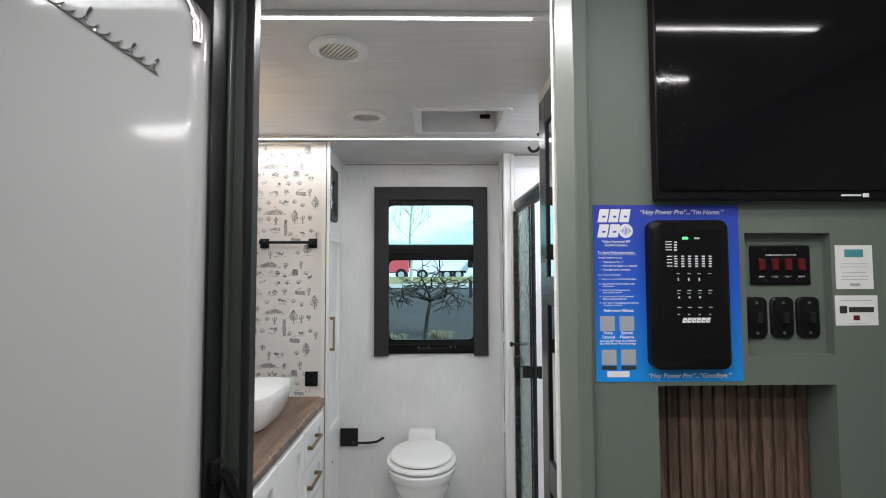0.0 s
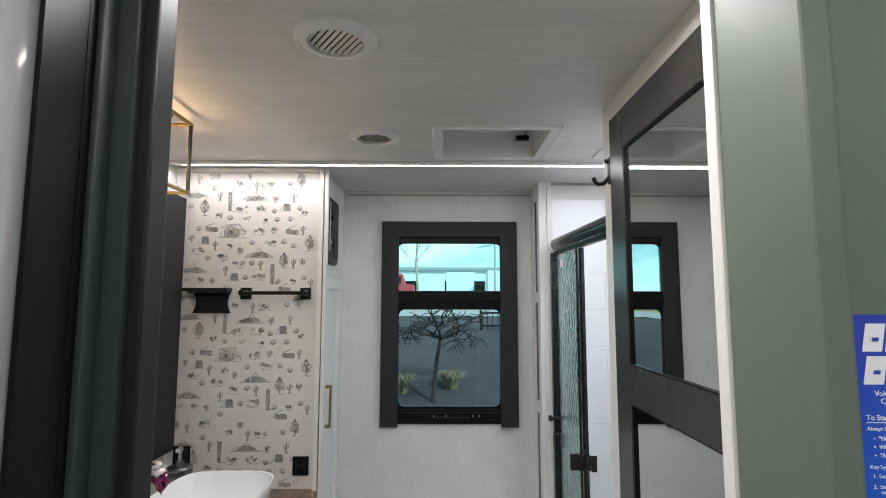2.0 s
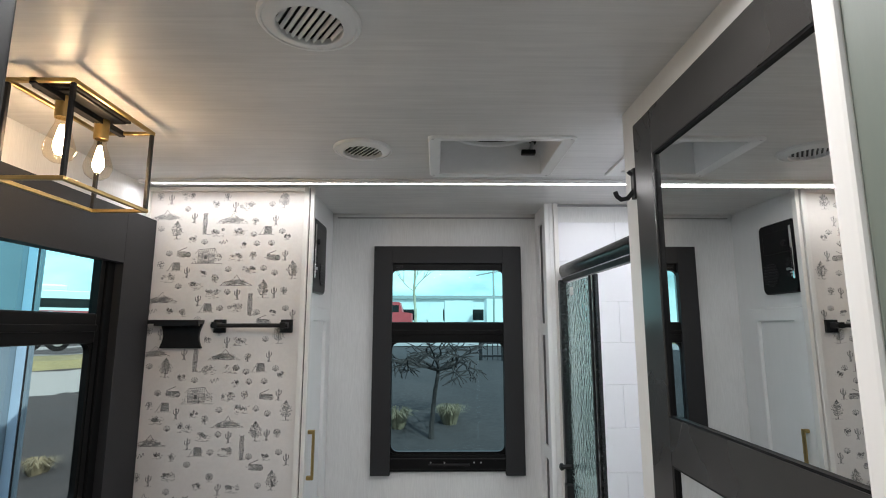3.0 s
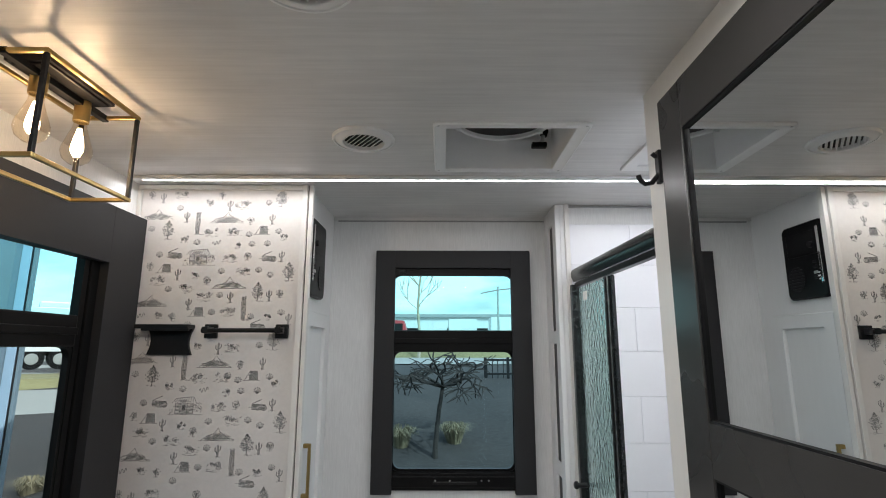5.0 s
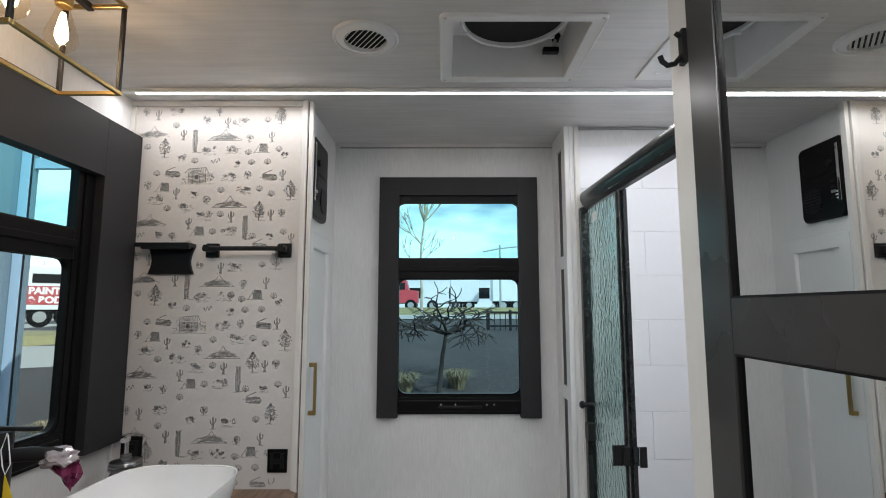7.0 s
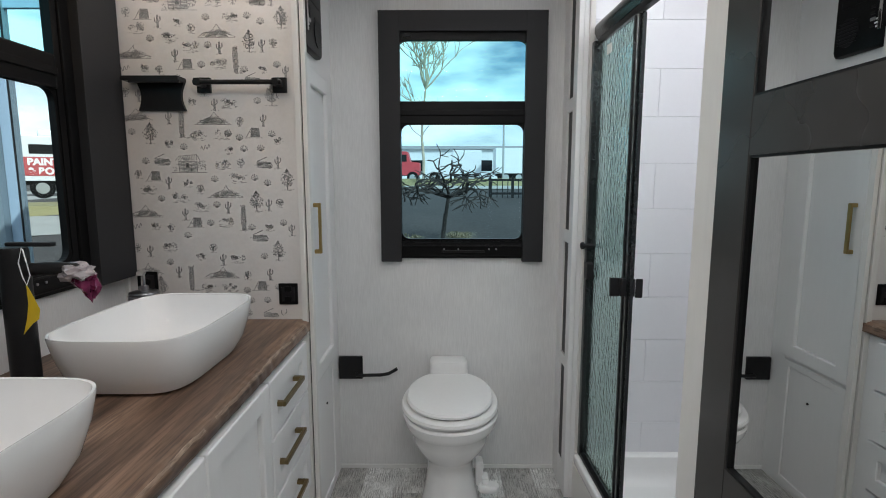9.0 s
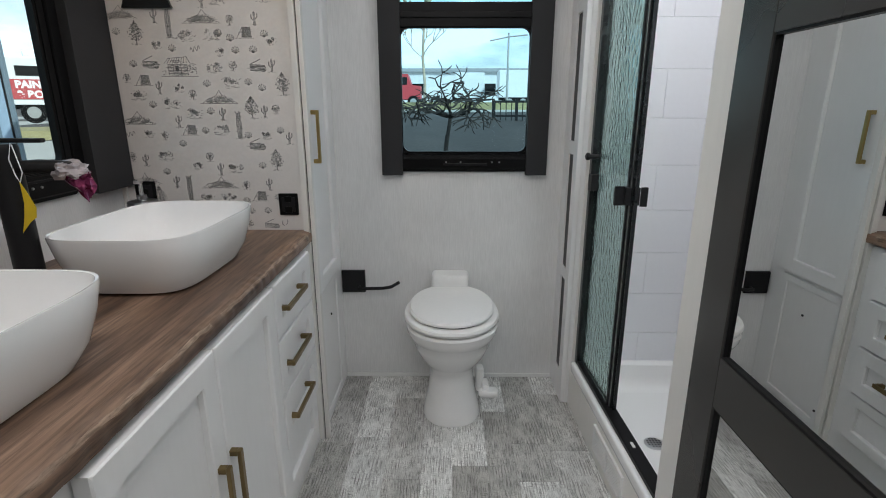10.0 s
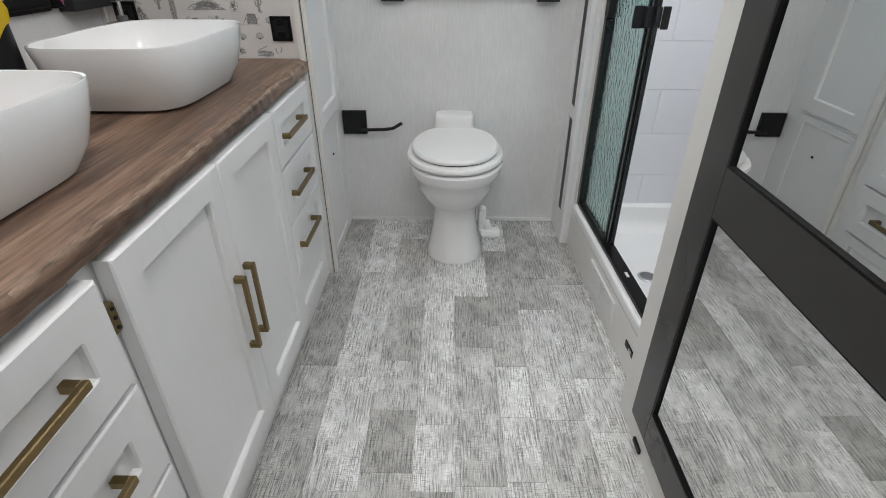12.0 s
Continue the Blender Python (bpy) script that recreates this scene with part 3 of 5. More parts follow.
# a slanting chrome script badge, drawn as a plain flowing line
script = []
random.seed(8)
tall = [random.choice((0.005, 0.006, 0.009, 0.013)) for k in range(13)]
tall[6] = 0.020
for k in range(208):
    f, a = k / 207, 2 * math.pi * k / 16
    h = tall[min(k // 16, 12)]
    script.append((-0.70 + 0.262 * f + 0.0075 * math.sin(a) + 0.3 * h * (1 - math.cos(a)), 0.855, 1.953 - 0.178 * f + 0.7 * h * (1 - math.cos(a))))
part("badge", pipe(script, 0.0018, sides=6), M_CHROME, door, "chrome script badge", smooth=True)
part("badge_underline", pipe([(-0.70 + 0.262 * f, 0.8555, 1.950 - 0.178 * f) for f in (0, 0.25, 0.5, 0.75, 1)], 0.0016, sides=6), M_CHROME, door)
part("surround", boxed(-1.36, -0.357, 0.936, 0.967, 0.0, C), M_BLACK, t)
part("side_seal", boxed(-0.362, -0.3575, 0.885, 0.936, 0.04, C), M_BLACK, t)
# bead in the same shade-darkened green
part("side_bead", boxed(-0.357, -0.350, 0.946, 0.9675, 0.0, C, bevel=0.002), M_GREEN_SHADED, t)
hd = [(-0.352 + 0.035 * math.sin(radians(a)), 0.930 + 0.004 * k, 1.075 - 0.17 * (1 - math.cos(radians(a)))) for k, a in enumerate(range(0, 100, 12))]
part("cable_loop", pipe(hd, 0.011), M_BLACK, t, "black rubber loop", smooth=True)
part("clip", boxed(-0.375, -0.348, 0.905, 0.935, 1.055, 1.095, bevel=0.005), M_BLACK, t)
part("strike", boxed(-0.3355, -0.3175, 0.976, 0.981, 0.93, 1.0, bevel=0.001), M_BLACKM, t)

# ---- television ----
t = thing("television", "large flat black television on the green wall", "television", (1.0, 0.93, 1.55))
part("case", boxed(0.456, 1.30, 0.920, 0.943, 1.563, 2.06, bevel=0.004), M_BLACK, t)
part("screen", boxed(0.461, 1.294, 0.917, 0.9205, 1.580, 2.053), M_SCREEN, t, "glossy dark screen")
part("maker_mark", boxed(0.805, 0.843, 0.9192, 0.9197, 1.569, 1.5725), M_PLASTW, t)
part("maker_mark", boxed(0.846, 0.858, 0.9192, 0.9197, 1.567, 1.5745), M_PLASTW, t)


# ---- control panel, poster and switches ----
def flat_text(parent, words, x, y, z, size, mat, align="LEFT", slant=0.0, name="lettering", bold=0.012):
    """Words on a surface that faces -y."""
    cu = bpy.data.curves.new(name, "FONT")
    cu.body, cu.size, cu.align_x, cu.shear, cu.extrude, cu.offset = words, size, align, slant, 0.0002, size * bold
    tmp = bpy.data.objects.new(name, cu)
    me = bpy.data.meshes.new_from_object(tmp)
    bpy.data.objects.remove(tmp)
    me.transform(pose(x, y, z, 90, 0, 0))
    me.materials.clear()
    me.materials.append(mat)
    ob = new(name, me)
    ob.parent = parent
    if parent.type == "EMPTY":
        ob.matrix_parent_inverse = parent.matrix_basis.inverted()
    return ob


def blue_fade():
    m, n, l, p = material("blue_poster_print")
    sx = n.new("ShaderNodeSeparateXYZ")
    l.new(coords(n, l, (1, 1, 1)), sx.inputs[0])
    mr = n.new("ShaderNodeMapRange")
    mr.inputs["From Min"].default_value, mr.inputs["From Max"].default_value = 1.23, 1.56
    l.new(sx.outputs[2], mr.inputs[0])
    l.new(ramp(n, l, mr.outputs[0], [(0.0, (0.012, 0.26, 0.74)), (0.5, (0.022, 0.11, 0.58)), (1.0, (0.038, 0.056, 0.38))]), p.inputs["Base Color"])
    p.inputs["Roughness"].default_value = 0.35
    return m


M_POSTER = blue_fade()
M_INK_W = plain("white_print", (0.8, 0.8, 0.82), 0.5, vary=0.02, relief=0)
M_INK_K = plain("black_print", (0.03, 0.03, 0.03), 0.6, vary=0.05, relief=0)
M_RED = plain("red_rocker", (0.10, 0.010, 0.012), 0.25, vary=0.1, relief=0)
M_CODE = plain("grey_print", (0.36, 0.38, 0.42), 0.5, vary=0.02, relief=0)
M_PAPER = plain("white_sticker", (0.78, 0.77, 0.75), 0.5, vary=0.02, relief=0.02)
M_TEAL = plain("teal_print", (0.06, 0.27, 0.30), 0.5)
M_LEDG = glow("green_indicator", (0.05, 1.0, 0.15), 3.0)
GY = 0.945
t = thing("poster", "blue voice-control instruction poster on the green wall", "poster", (0.475, GY, 1.23))
pp = part("sheet", boxed(0.343, 0.622, GY - 0.0015, GY, 1.222, 1.556), M_POSTER, t)
py = GY - 0.0019
def badge(parent, x, z, w, h, count, face, ground, y):
    """A maker's mark drawn as plain slanting blocks, each with a small notch."""
    step = w / count
    for k in range(count):
        for a0, a1, b0, b1, lift, mat in ((0.04, 0.92, 0.0, 1.0, 0.0, face), (0.40, 0.70, 0.36, 0.50, 0.0004, ground)):
            bm = bmesh.new()
            bm.faces.new([bm.verts.new((x + step * (k + a) + 0.2 * h * b, y - lift, z + h * b)) for a, b in ((a0, b0), (a1, b0), (a1, b1), (a0, b1))])
            part("maker_mark", bm, mat, parent)


badge(pp, 0.350, 1.523, 0.062, 0.025, 3, M_INK_W, M_POSTER, py)
badge(pp, 0.349, 1.494, 0.042, 0.025, 2, M_INK_W, M_POSTER, py)
part("maker_disc", rodded((0.405, py, 1.5065), (0.405, py + 0.0004, 1.5065), 0.0135, sides=28), M_INK_W, pp)
for k, hh in enumerate((0.003, 0.006, 0.012, 0.018, 0.010, 0.014, 0.006, 0.003)):
    part("wave_bar", boxed(0.3955 + 0.0026 * k, 0.3965 + 0.0026 * k, py - 0.0004, py - 0.0001, 1.5065 - hh / 2, 1.5065 + hh / 2), M_POSTER, pp)
flat_text(pp, "\u201cHey Power Pro\u201d...\u201dI'm Home.\u201d", 0.432, py, 1.538, 0.0125, M_INK_W, slant=0.2)
flat_text(pp, "\u201cHey Power Pro\u201d...\u201dGoodbye.\u201d", 0.440, py, 1.229, 0.0125, M_INK_W, slant=0.2)
flat_text(pp, "Voice Activated RV\nControl System", 0.386, py, 1.484, 0.0068, M_INK_W, "CENTER")
flat_text(pp, "To Start Voice Interaction:", 0.350, py, 1.463, 0.0066, M_INK_W)
flat_text(pp, "Reference Videos:", 0.388, py, 1.353, 0.0078, M_INK_W, "CENTER")
flat_text(pp, "Voice\nTutorial", 0.367, py, 1.311, 0.0078, M_INK_W, "CENTER")
flat_text(pp, "System\nFeatures", 0.403, py, 1.311, 0.0078, M_INK_W, "CENTER")
flat_text(pp, "Scan the QR Code to download\nthe FREE Power Pro Phone App", 0.385, py, 1.297, 0.0052, M_INK_W, "CENTER")
part("rule", boxed(0.350, 0.424, py, py + 0.0003, 1.4605, 1.4611), M_INK_W, pp)
flat_text(pp, "Always begin by saying:", 0.350, py, 1.454, 0.0050, M_INK_W, bold=0.0)
for z, words in ((1.4455, "\u2022  \u201cHey Power Pro...\u201d"), (1.4383, "\u2022  Wait for the System to respond."), (1.4310, "\u2022  Then give your command.")):
    flat_text(pp, words, 0.355, py, z, 0.0050, M_INK_W)
flat_text(pp, "Key System Features:", 0.350, py, 1.4212, 0.0050, M_INK_W, bold=0.0)
for z, words in ((1.4135, "1.  Set your mood with dimmable lights."), (1.4045, "2.  Stay informed with proactive voice\n     notifications."), (1.3925, "3.  Robust Voice Recognition for\n     accurate RV control."), (1.3805, "4.  Conversational Voice Commands\n     improve system response."), (1.3685, "5.  Full \u201coffline\u201d functionality. No internet\n     connection required.")):
    flat_text(pp, words, 0.352, py, z, 0.0044, M_INK_W)
for x0, z0 in ((0.352, 1.317), (0.389, 1.317), (0.354, 1.254), (0.391, 1.254)):
    part("code_square", boxed(x0, x0 + 0.028, py, py + 0.0003, z0, z0 + 0.028), M_CODE, pp, "plain grey square")
for x0 in (0.354, 0.391):
    part("badge_bar", boxed(x0, x0 + 0.028, py, py + 0.0003, 1.245, 1.252), M_INK_K, pp)
part("maker_mark", boxed(0.364, 0.406, py, py + 0.0003, 1.231, 1.242), M_INK_W, pp)

t = thing("control_panel", "black wall control panel with small white labels", "control panel", (0.52, GY, 1.25))
cp = part("case", loft([[(u, y, z) for u, z in rounded_ring(0.441 + i, 0.589 - i, 1.248 + i, 1.5245 - i, 0.016, 6)] for y, i in ((GY - 0.0016, 0), (GY - 0.022, 0.0), (GY - 0.028, 0.006))]), M_BLACK, t, smooth=True)
cy = GY - 0.0285
part("face", boxed(0.461, 0.574, cy, cy + 0.001, 1.268, 1.506, bevel=0.0003), M_BLACK, cp)
cy -= 0.0004
bm = bmesh.new()
for k in range(6):
    for r in range(5):
        x0 = 0.484 + 0.0128 * k
        box(bm, x0, x0 + 0.0055, cy, cy + 0.0003, 1.437 + 0.0046 * r, 1.4394 + 0.0046 * r)
for r in range(4):
    box(bm, 0.484, 0.4895, cy, cy + 0.0003, 1.467 + 0.0048 * r, 1.4694 + 0.0048 * r)
for k in range(4):
    x0 = 0.486 + 0.0195 * k
    for z, w in ((1.424, 0.009), (1.393, 0.010), (1.388, 0.008), (1.362, 0.010), (1.349, 0.006)):
        box(bm, x0 + 0.001, x0 + w * 0.85, cy, cy + 0.0003, z, z + 0.0011)
    if k < 3:
        box(bm, x0 + 0.003, x0 + 0.0055, cy, cy + 0.0003, 1.411, 1.417)
        box(bm, x0 + 0.003, x0 + 0.0065, cy, cy + 0.0003, 1.379, 1.3825)
for r in range(4):
    box(bm, 0.470, 0.480, cy, cy + 0.0003, 1.438 + 0.006 * r, 1.4395 + 0.006 * r)
    box(bm, 0.468, 0.480, cy, cy + 0.0003, 1.468 + 0.005 * r, 1.4695 + 0.005 * r)
part("small_print", bm, M_INK_W, cp)
badge(cp, 0.495, 1.3345, 0.052, 0.009, 6, M_INK_W, M_BLACK, cy)
part("indicator", boxed(0.500, 0.510, cy - 0.0004, cy + 0.0003, 1.4885, 1.4925), M_LEDG, cp, "lit green indicator")
part("button", boxed(0.522, 0.532, cy, cy + 0.0003, 1.4885, 1.4915), M_INK_W, cp)
for x, z in ((0.478, 1.497), (0.552, 1.497), (0.470, 1.290)):
    part("screw", rodded((x, cy - 0.001, z), (x, cy + 0.001, z), 0.0025, sides=10), M_BLACK, cp)
for i in range(7):
    for j in range(5):
        if (i - 3) ** 2 + (j - 2) ** 2 < 9:
            part("speaker_hole", rodded((0.530 + i * 0.0045, cy - 0.0002, 1.285 + j * 0.0045), (0.530 + i * 0.0045, cy + 0.001, 1.285 + j * 0.0045), 0.0012, sides=6), M_BLACK, cp)

t = thing("switch_panel", "black panel of four red tank heater rockers", "switch", (0.705, 0.966, 1.41))
NY = 0.966
sp = part("plate", boxed(0.654, 0.772, NY - 0.006, NY, 1.403, 1.479, bevel=0.004), M_BLACK, t)
for k in range(4):
    x = 0.674 + 0.026 * k
    part("rocker", boxed(x - 0.0065, x + 0.0065, NY - 0.012, NY - 0.005, 1.430, 1.454, bevel=0.003), M_RED, sp, "red rocker switch")
    flat_text(sp, ("FRESH", "BLACK", "GRAY 1", "GRAY 2")[k], x, NY - 0.0063, 1.417, 0.0040, M_INK_W, "CENTER", bold=0.0)
flat_text(sp, "HEATED HOLDING TANK SYSTEM", 0.713, NY - 0.0063, 1.459, 0.0040, M_INK_W, "CENTER", bold=0.0)
for x in (0.682, 0.744):
    for z in (1.410, 1.472):
        part("screw", rodded((x, NY - 0.008, z), (x, NY - 0.005, z), 0.003, sides=10), M_BLACKM, sp)
for k, x in enumerate((0.661, 0.713, 0.764)):
    t = thing("light_switch", "oval black toggle switch in the wall niche", "switch", (x, NY, 1.345), "niche switches")
    sp = part("plate", loft([[(u, y, z) for u, z in rounded_ring(x - 0.022 + i, x + 0.022 - i, 1.300 + i, 1.379 - i, 0.012, 5)] for y, i in ((NY, 0), (NY - 0.005, 0), (NY - 0.008, 0.003))]), M_BLACK, t, smooth=True)
    part("toggle", boxed(x - 0.004, x + 0.006, NY - 0.018, NY - 0.007, 1.330, 1.350, bevel=0.002), M_BLACKM, sp)
    for z in (1.310, 1.368):
        part("screw", rodded((x, NY - 0.0095, z), (x, NY - 0.007, z), 0.0028, sides=10), M_STEEL, sp)
for x0, x1, z0, z1, marks, lab in ((0.808, 0.880, 1.394, 1.478, ((0.826, 0.862, 1.455, 1.470, 1), (0.818, 0.870, 1.442, 1.444, 0), (0.816, 0.872, 1.436, 1.438, 0), (0.822, 0.866, 1.425, 1.427, 0), (0.818, 0.870, 1.418, 1.420, 0), (0.818, 0.870, 1.412, 1.414, 0), (0.834, 0.854, 1.400, 1.405, 0)), "white paper notice with a green and blue emblem"),
                              (0.804, 0.886, 1.325, 1.382, ((0.812, 0.826, 1.348, 1.362, 0), (0.830, 0.878, 1.350, 1.360, 0), (0.838, 0.850, 1.335, 1.344, 2), (0.815, 0.875, 1.372, 1.3745, 0), (0.825, 0.865, 1.328, 1.3295, 0)), "white sticker with a dark maker's mark")):
    t = thing("sticker", lab, "sticker", (x0, GY, z0))
    sh = part("sheet", boxed(x0, x1, GY - 0.001, GY, z0, z1), M_PAPER, t)
    for a, b, c, d, k in marks:
        part("print", boxed(a, b, GY - 0.0014, GY - 0.0009, c, c + (d - c) * (0.45 if d - c < 0.004 else 1.0)), M_CODE if d - c < 0.006 else (M_INK_K, M_TEAL, M_RED)[k], sh)

t = thing("tambour_cubby", "recess lined with brown upright slats", "cabinet", (0.63, 1.02, 0.45))
part("backing", boxed(0.46, 0.80, 1.035, 1.058, 0.452, 1.212), M_SLAT, t)
for k in range(14):
    x0 = 0.462 + 0.0241 * k
    part("slat", boxed(x0, x0 + 0.0215, 1.018, 1.036, 0.453, 1.2115, bevel=0.006), M_SLAT, t)


# ---- toilet ----
t = thing("toilet", "white compact toilet with a closed round lid", "toilet", (-0.03, 2.78, 0))
part("bowl", loft([oval(-0.03, y, rx, ry, z, 2.2) for y, rx, ry, z in ((y, rx, ry, z + 0.012 * (z > 0.34)) for y, rx, ry, z in ((2.79, 0.118, 0.140, 0), (2.79, 0.119, 0.141, 0.008), (2.79, 0.112, 0.135, 0.035), (2.79, 0.098, 0.122, 0.10), (2.79, 0.090, 0.116, 0.17), (2.79, 0.092, 0.118, 0.215), (2.785, 0.108, 0.140, 0.245), (2.780, 0.135, 0.172, 0.285), (2.775, 0.152, 0.195, 0.33), (2.772, 0.158, 0.203, 0.352), (2.77, 0.170, 0.215, 0.362), (2.767, 0.179, 0.225, 0.385), (2.765, 0.182, 0.228, 0.408), (2.765, 0.177, 0.223, 0.416), (2.765, 0.150, 0.195, 0.418)))]), M_PORC, t, smooth=True)
part("seat", loft([oval(-0.032, 2.768, rx, ry, z + 0.012, 2.15) for rx, ry, z in ((0.173, 0.219, 0.4225), (0.182, 0.228, 0.4245), (0.185, 0.231, 0.433), (0.181, 0.227, 0.442), (0.169, 0.215, 0.445))]), M_PLASTW, t, smooth=True)
part("lid", loft([oval(-0.032, 2.777, rx, ry, z + 0.013, 2.15) for rx, ry, z in ((0.158, 0.203, 0.4490), (0.165, 0.210, 0.4505), (0.166, 0.211, 0.459), (0.159, 0.205, 0.466), (0.115, 0.157, 0.469), (0.05, 0.07, 0.470))]), M_PLASTW, t, "closed white lid", smooth=True)
# two black fillers that paint the shade under seat and lid
part("seat_gap_shade", loft([oval(-0.03, 2.77, 0.165, 0.210, z, 2.2) for z in (0.4285, 0.4360)]), M_BLACK, t, "black band for the shade in the gap under the seat")
part("lid_gap_shade", loft([oval(-0.032, 2.775, 0.154, 0.199, z, 2.15) for z in (0.4560, 0.4625)]), M_BLACK, t, "black band for the shade in the gap under the lid")
part("tank", loft([oval(-0.036, 2.999, w, d, z + 0.010, 6.0, 40) for z, w, d in ((0.36, 0.090, 0.047), (0.49, 0.081, 0.046), (0.510, 0.080, 0.045), (0.518, 0.075, 0.041), (0.521, 0.066, 0.034))]), M_PLASTW, t, smooth=True)
pd = part("flush_pedal", boxed(0.068, 0.100, 2.745, 2.80, 0.10, 0.205, bevel=0.014), M_PLASTW, t, smooth=True)
part("foot_pad", loft([oval(0.118, 2.725, rx, ry, z, 2.6, 24) for rx, ry, z in ((0.036, 0.024, 0.100), (0.041, 0.028, 0.106), (0.040, 0.027, 0.120), (0.034, 0.022, 0.126))]), M_PLASTW, pd, smooth=True)
part("pedal_arm", boxed(0.092, 0.118, 2.72, 2.775, 0.112, 0.150, bevel=0.008), M_PLASTW, pd, smooth=True)

# ---- small fittings ----
t = thing("toilet_roll_holder", "matt black toilet roll holder on the wall", "toilet roll holder", (-0.455, B, 0.485))
part("plate", boxed(-0.517, -0.414, B - 0.014, B, 0.424, 0.526, bevel=0.002), M_BLACKM, t)
part("arm", pipe([(-0.44, B - 0.012, 0.450), (-0.435, B - 0.040, 0.452), (-0.41, B - 0.048, 0.454), (-0.33, B - 0.048, 0.456), (-0.295, B - 0.048, 0.462), (-0.258, B - 0.048, 0.484)], 0.007), M_BLACKM, t, smooth=True)

t = thing("towel_bar", "matt black towel bar on the papered wall", "towel bar", (-0.68, W, 1.595))
for x in (-0.824, -0.580):
    part("bracket", boxed(x - 0.022, x + 0.022, W - 0.012, W, 1.568, 1.616, bevel=0.003), M_BLACKM, t)
    part("post", boxed(x - 0.010, x + 0.010, W - 0.060, W - 0.010, 1.584, 1.606, bevel=0.003), M_BLACKM, t)
part("bar", rodded((-0.836, W - 0.052, 1.594), (-0.562, W - 0.052, 1.594), 0.0075), M_BLACKM, t, smooth=True)

t = thing("wall_shelf", "small black bracket shelf on the papered wall", "shelf", (-0.96, W, 1.55))
part("board", boxed(-1.064, -0.883, W - 0.055, W, 1.600, 1.614, bevel=0.003), M_BLACKM, t)
rings = []
for k in range(9):
    f = k / 8
    inset = 0.012 * math.sin(f * math.pi)
    rings.append([(-1.038 + inset, W - 0.012, 1.600 - 0.088 * f), (-0.886 - inset, W - 0.012, 1.600 - 0.088 * f), (-0.886 - inset, W, 1.600 - 0.088 * f), (-1.038 + inset, W, 1.600 - 0.088 * f)])
part("apron", loft(rings), M_BLACKM, t)
part("lip", boxed(-1.040, -0.880, W - 0.055, W - 0.045, 1.592, 1.602, bevel=0.002), M_BLACKM, t)


def outlet(x0, x1, z0, z1, label):
    t = thing("wall_outlet", label, "outlet", ((x0 + x1) / 2, W, z0), "wall outlets")
    pl = part("plate", boxed(x0, x1, W - 0.007, W, z0, z1, bevel=0.003), M_BLACK, t)
    xm, zm = (x0 + x1) / 2, (z0 + z1) / 2
    part("insert", boxed(x0 + 0.010, x1 - 0.010, W - 0.009, W - 0.006, z0 + 0.012, z1 - 0.012, bevel=0.001), M_BLACKM, pl)
    for dz in (-0.018, 0.018):
        part("socket", boxed(xm - 0.012, xm + 0.012, W - 0.0105, W - 0.008, zm + dz - 0.010, zm + dz + 0.010, bevel=0.002), M_BLACK, pl)


outlet(-0.613, -0.549, 0.872, 0.945, "black wall outlet above the countertop")
outlet(-1.090, -1.022, 0.880, 0.985, "black wall outlet behind the soap jar")

M_LIDM = plain("dark_brushed_steel", (0.30, 0.30, 0.31), 0.28, metal=1.0, vary=0.06, relief=0.04)
t = thing("soap_dispenser", "grey glass soap jar with a chrome pump", "soap dispenser", (-1.015, 2.488, 0.82))
part("jar", lathe([(0.038, 0), (0.043, 0.006), (0.043, 0.074), (0.038, 0.086), (0.036, 0.090)], (-1.015, 2.488, 0.8205), 28), plain("grey_glass", (0.22, 0.22, 0.23), 0.15), t, smooth=True)
ld = part("lid", lathe([(0.039, 0.088), (0.046, 0.091), (0.046, 0.097), (0.0435, 0.099), (0.046, 0.101), (0.046, 0.107), (0.0435, 0.109), (0.045, 0.111), (0.043, 0.116), (0.030, 0.119), (0.015, 0.120), (0.014, 0.134), (0.006, 0.136)], (-1.015, 2.488, 0.8205), 28), M_LIDM, t, "ribbed steel lid", smooth=True)
part("pump", rodded((-1.015, 2.488, 0.950), (-1.015, 2.488, 1.000), 0.006), M_CHROME, ld, smooth=True)
part("nozzle", loft([[(-1.015 + a * w, 2.488 + 0.004, z + 0.0), (-1.015 - a * w, 2.488 + 0.004, z), (-1.015 - a * w, 2.488 - 0.02, z - 0.002), (-1.015 + a * w, 2.488 - 0.02, z - 0.002)] for a, w, z in ((1, 0.008, 0.994), (1, 0.009, 1.002), (1, 0.006, 1.008))]), M_CHROME, ld, smooth=True)

# ---- basin mixer still in its wrapping ----
FXc, FYc = -0.935, 1.925
t = thing("basin_mixer", "tall matt black basin mixer with wrapped spout", "tap", (FXc, FYc, 0.82))
part("base_ring", lathe([(0.034, 0), (0.034, 0.006), (0.028, 0.010)], (FXc, FYc, 0.8205), 28), M_BLACKM, t, smooth=True)
col = part("column", lathe([(0.027, 0.008), (0.0265, 0.30), (0.0265, 0.325), (0.024, 0.332)], (FXc, FYc, 0.8205), 28), M_BLACKM, t, smooth=True)
part("spout", pipe([(FXc + 0.01, FYc, 1.105), (FXc + 0.06, FYc + 0.01, 1.108), (FXc + 0.115, FYc + 0.02, 1.104), (FXc + 0.135, FYc + 0.024, 1.094)], 0.014), M_BLACKM, col, smooth=True)
part("lever", boxed(FXc - 0.01, FXc + 0.085, FYc - 0.008, FYc + 0.008, 1.155, 1.164, bevel=0.003), M_BLACKM, col)
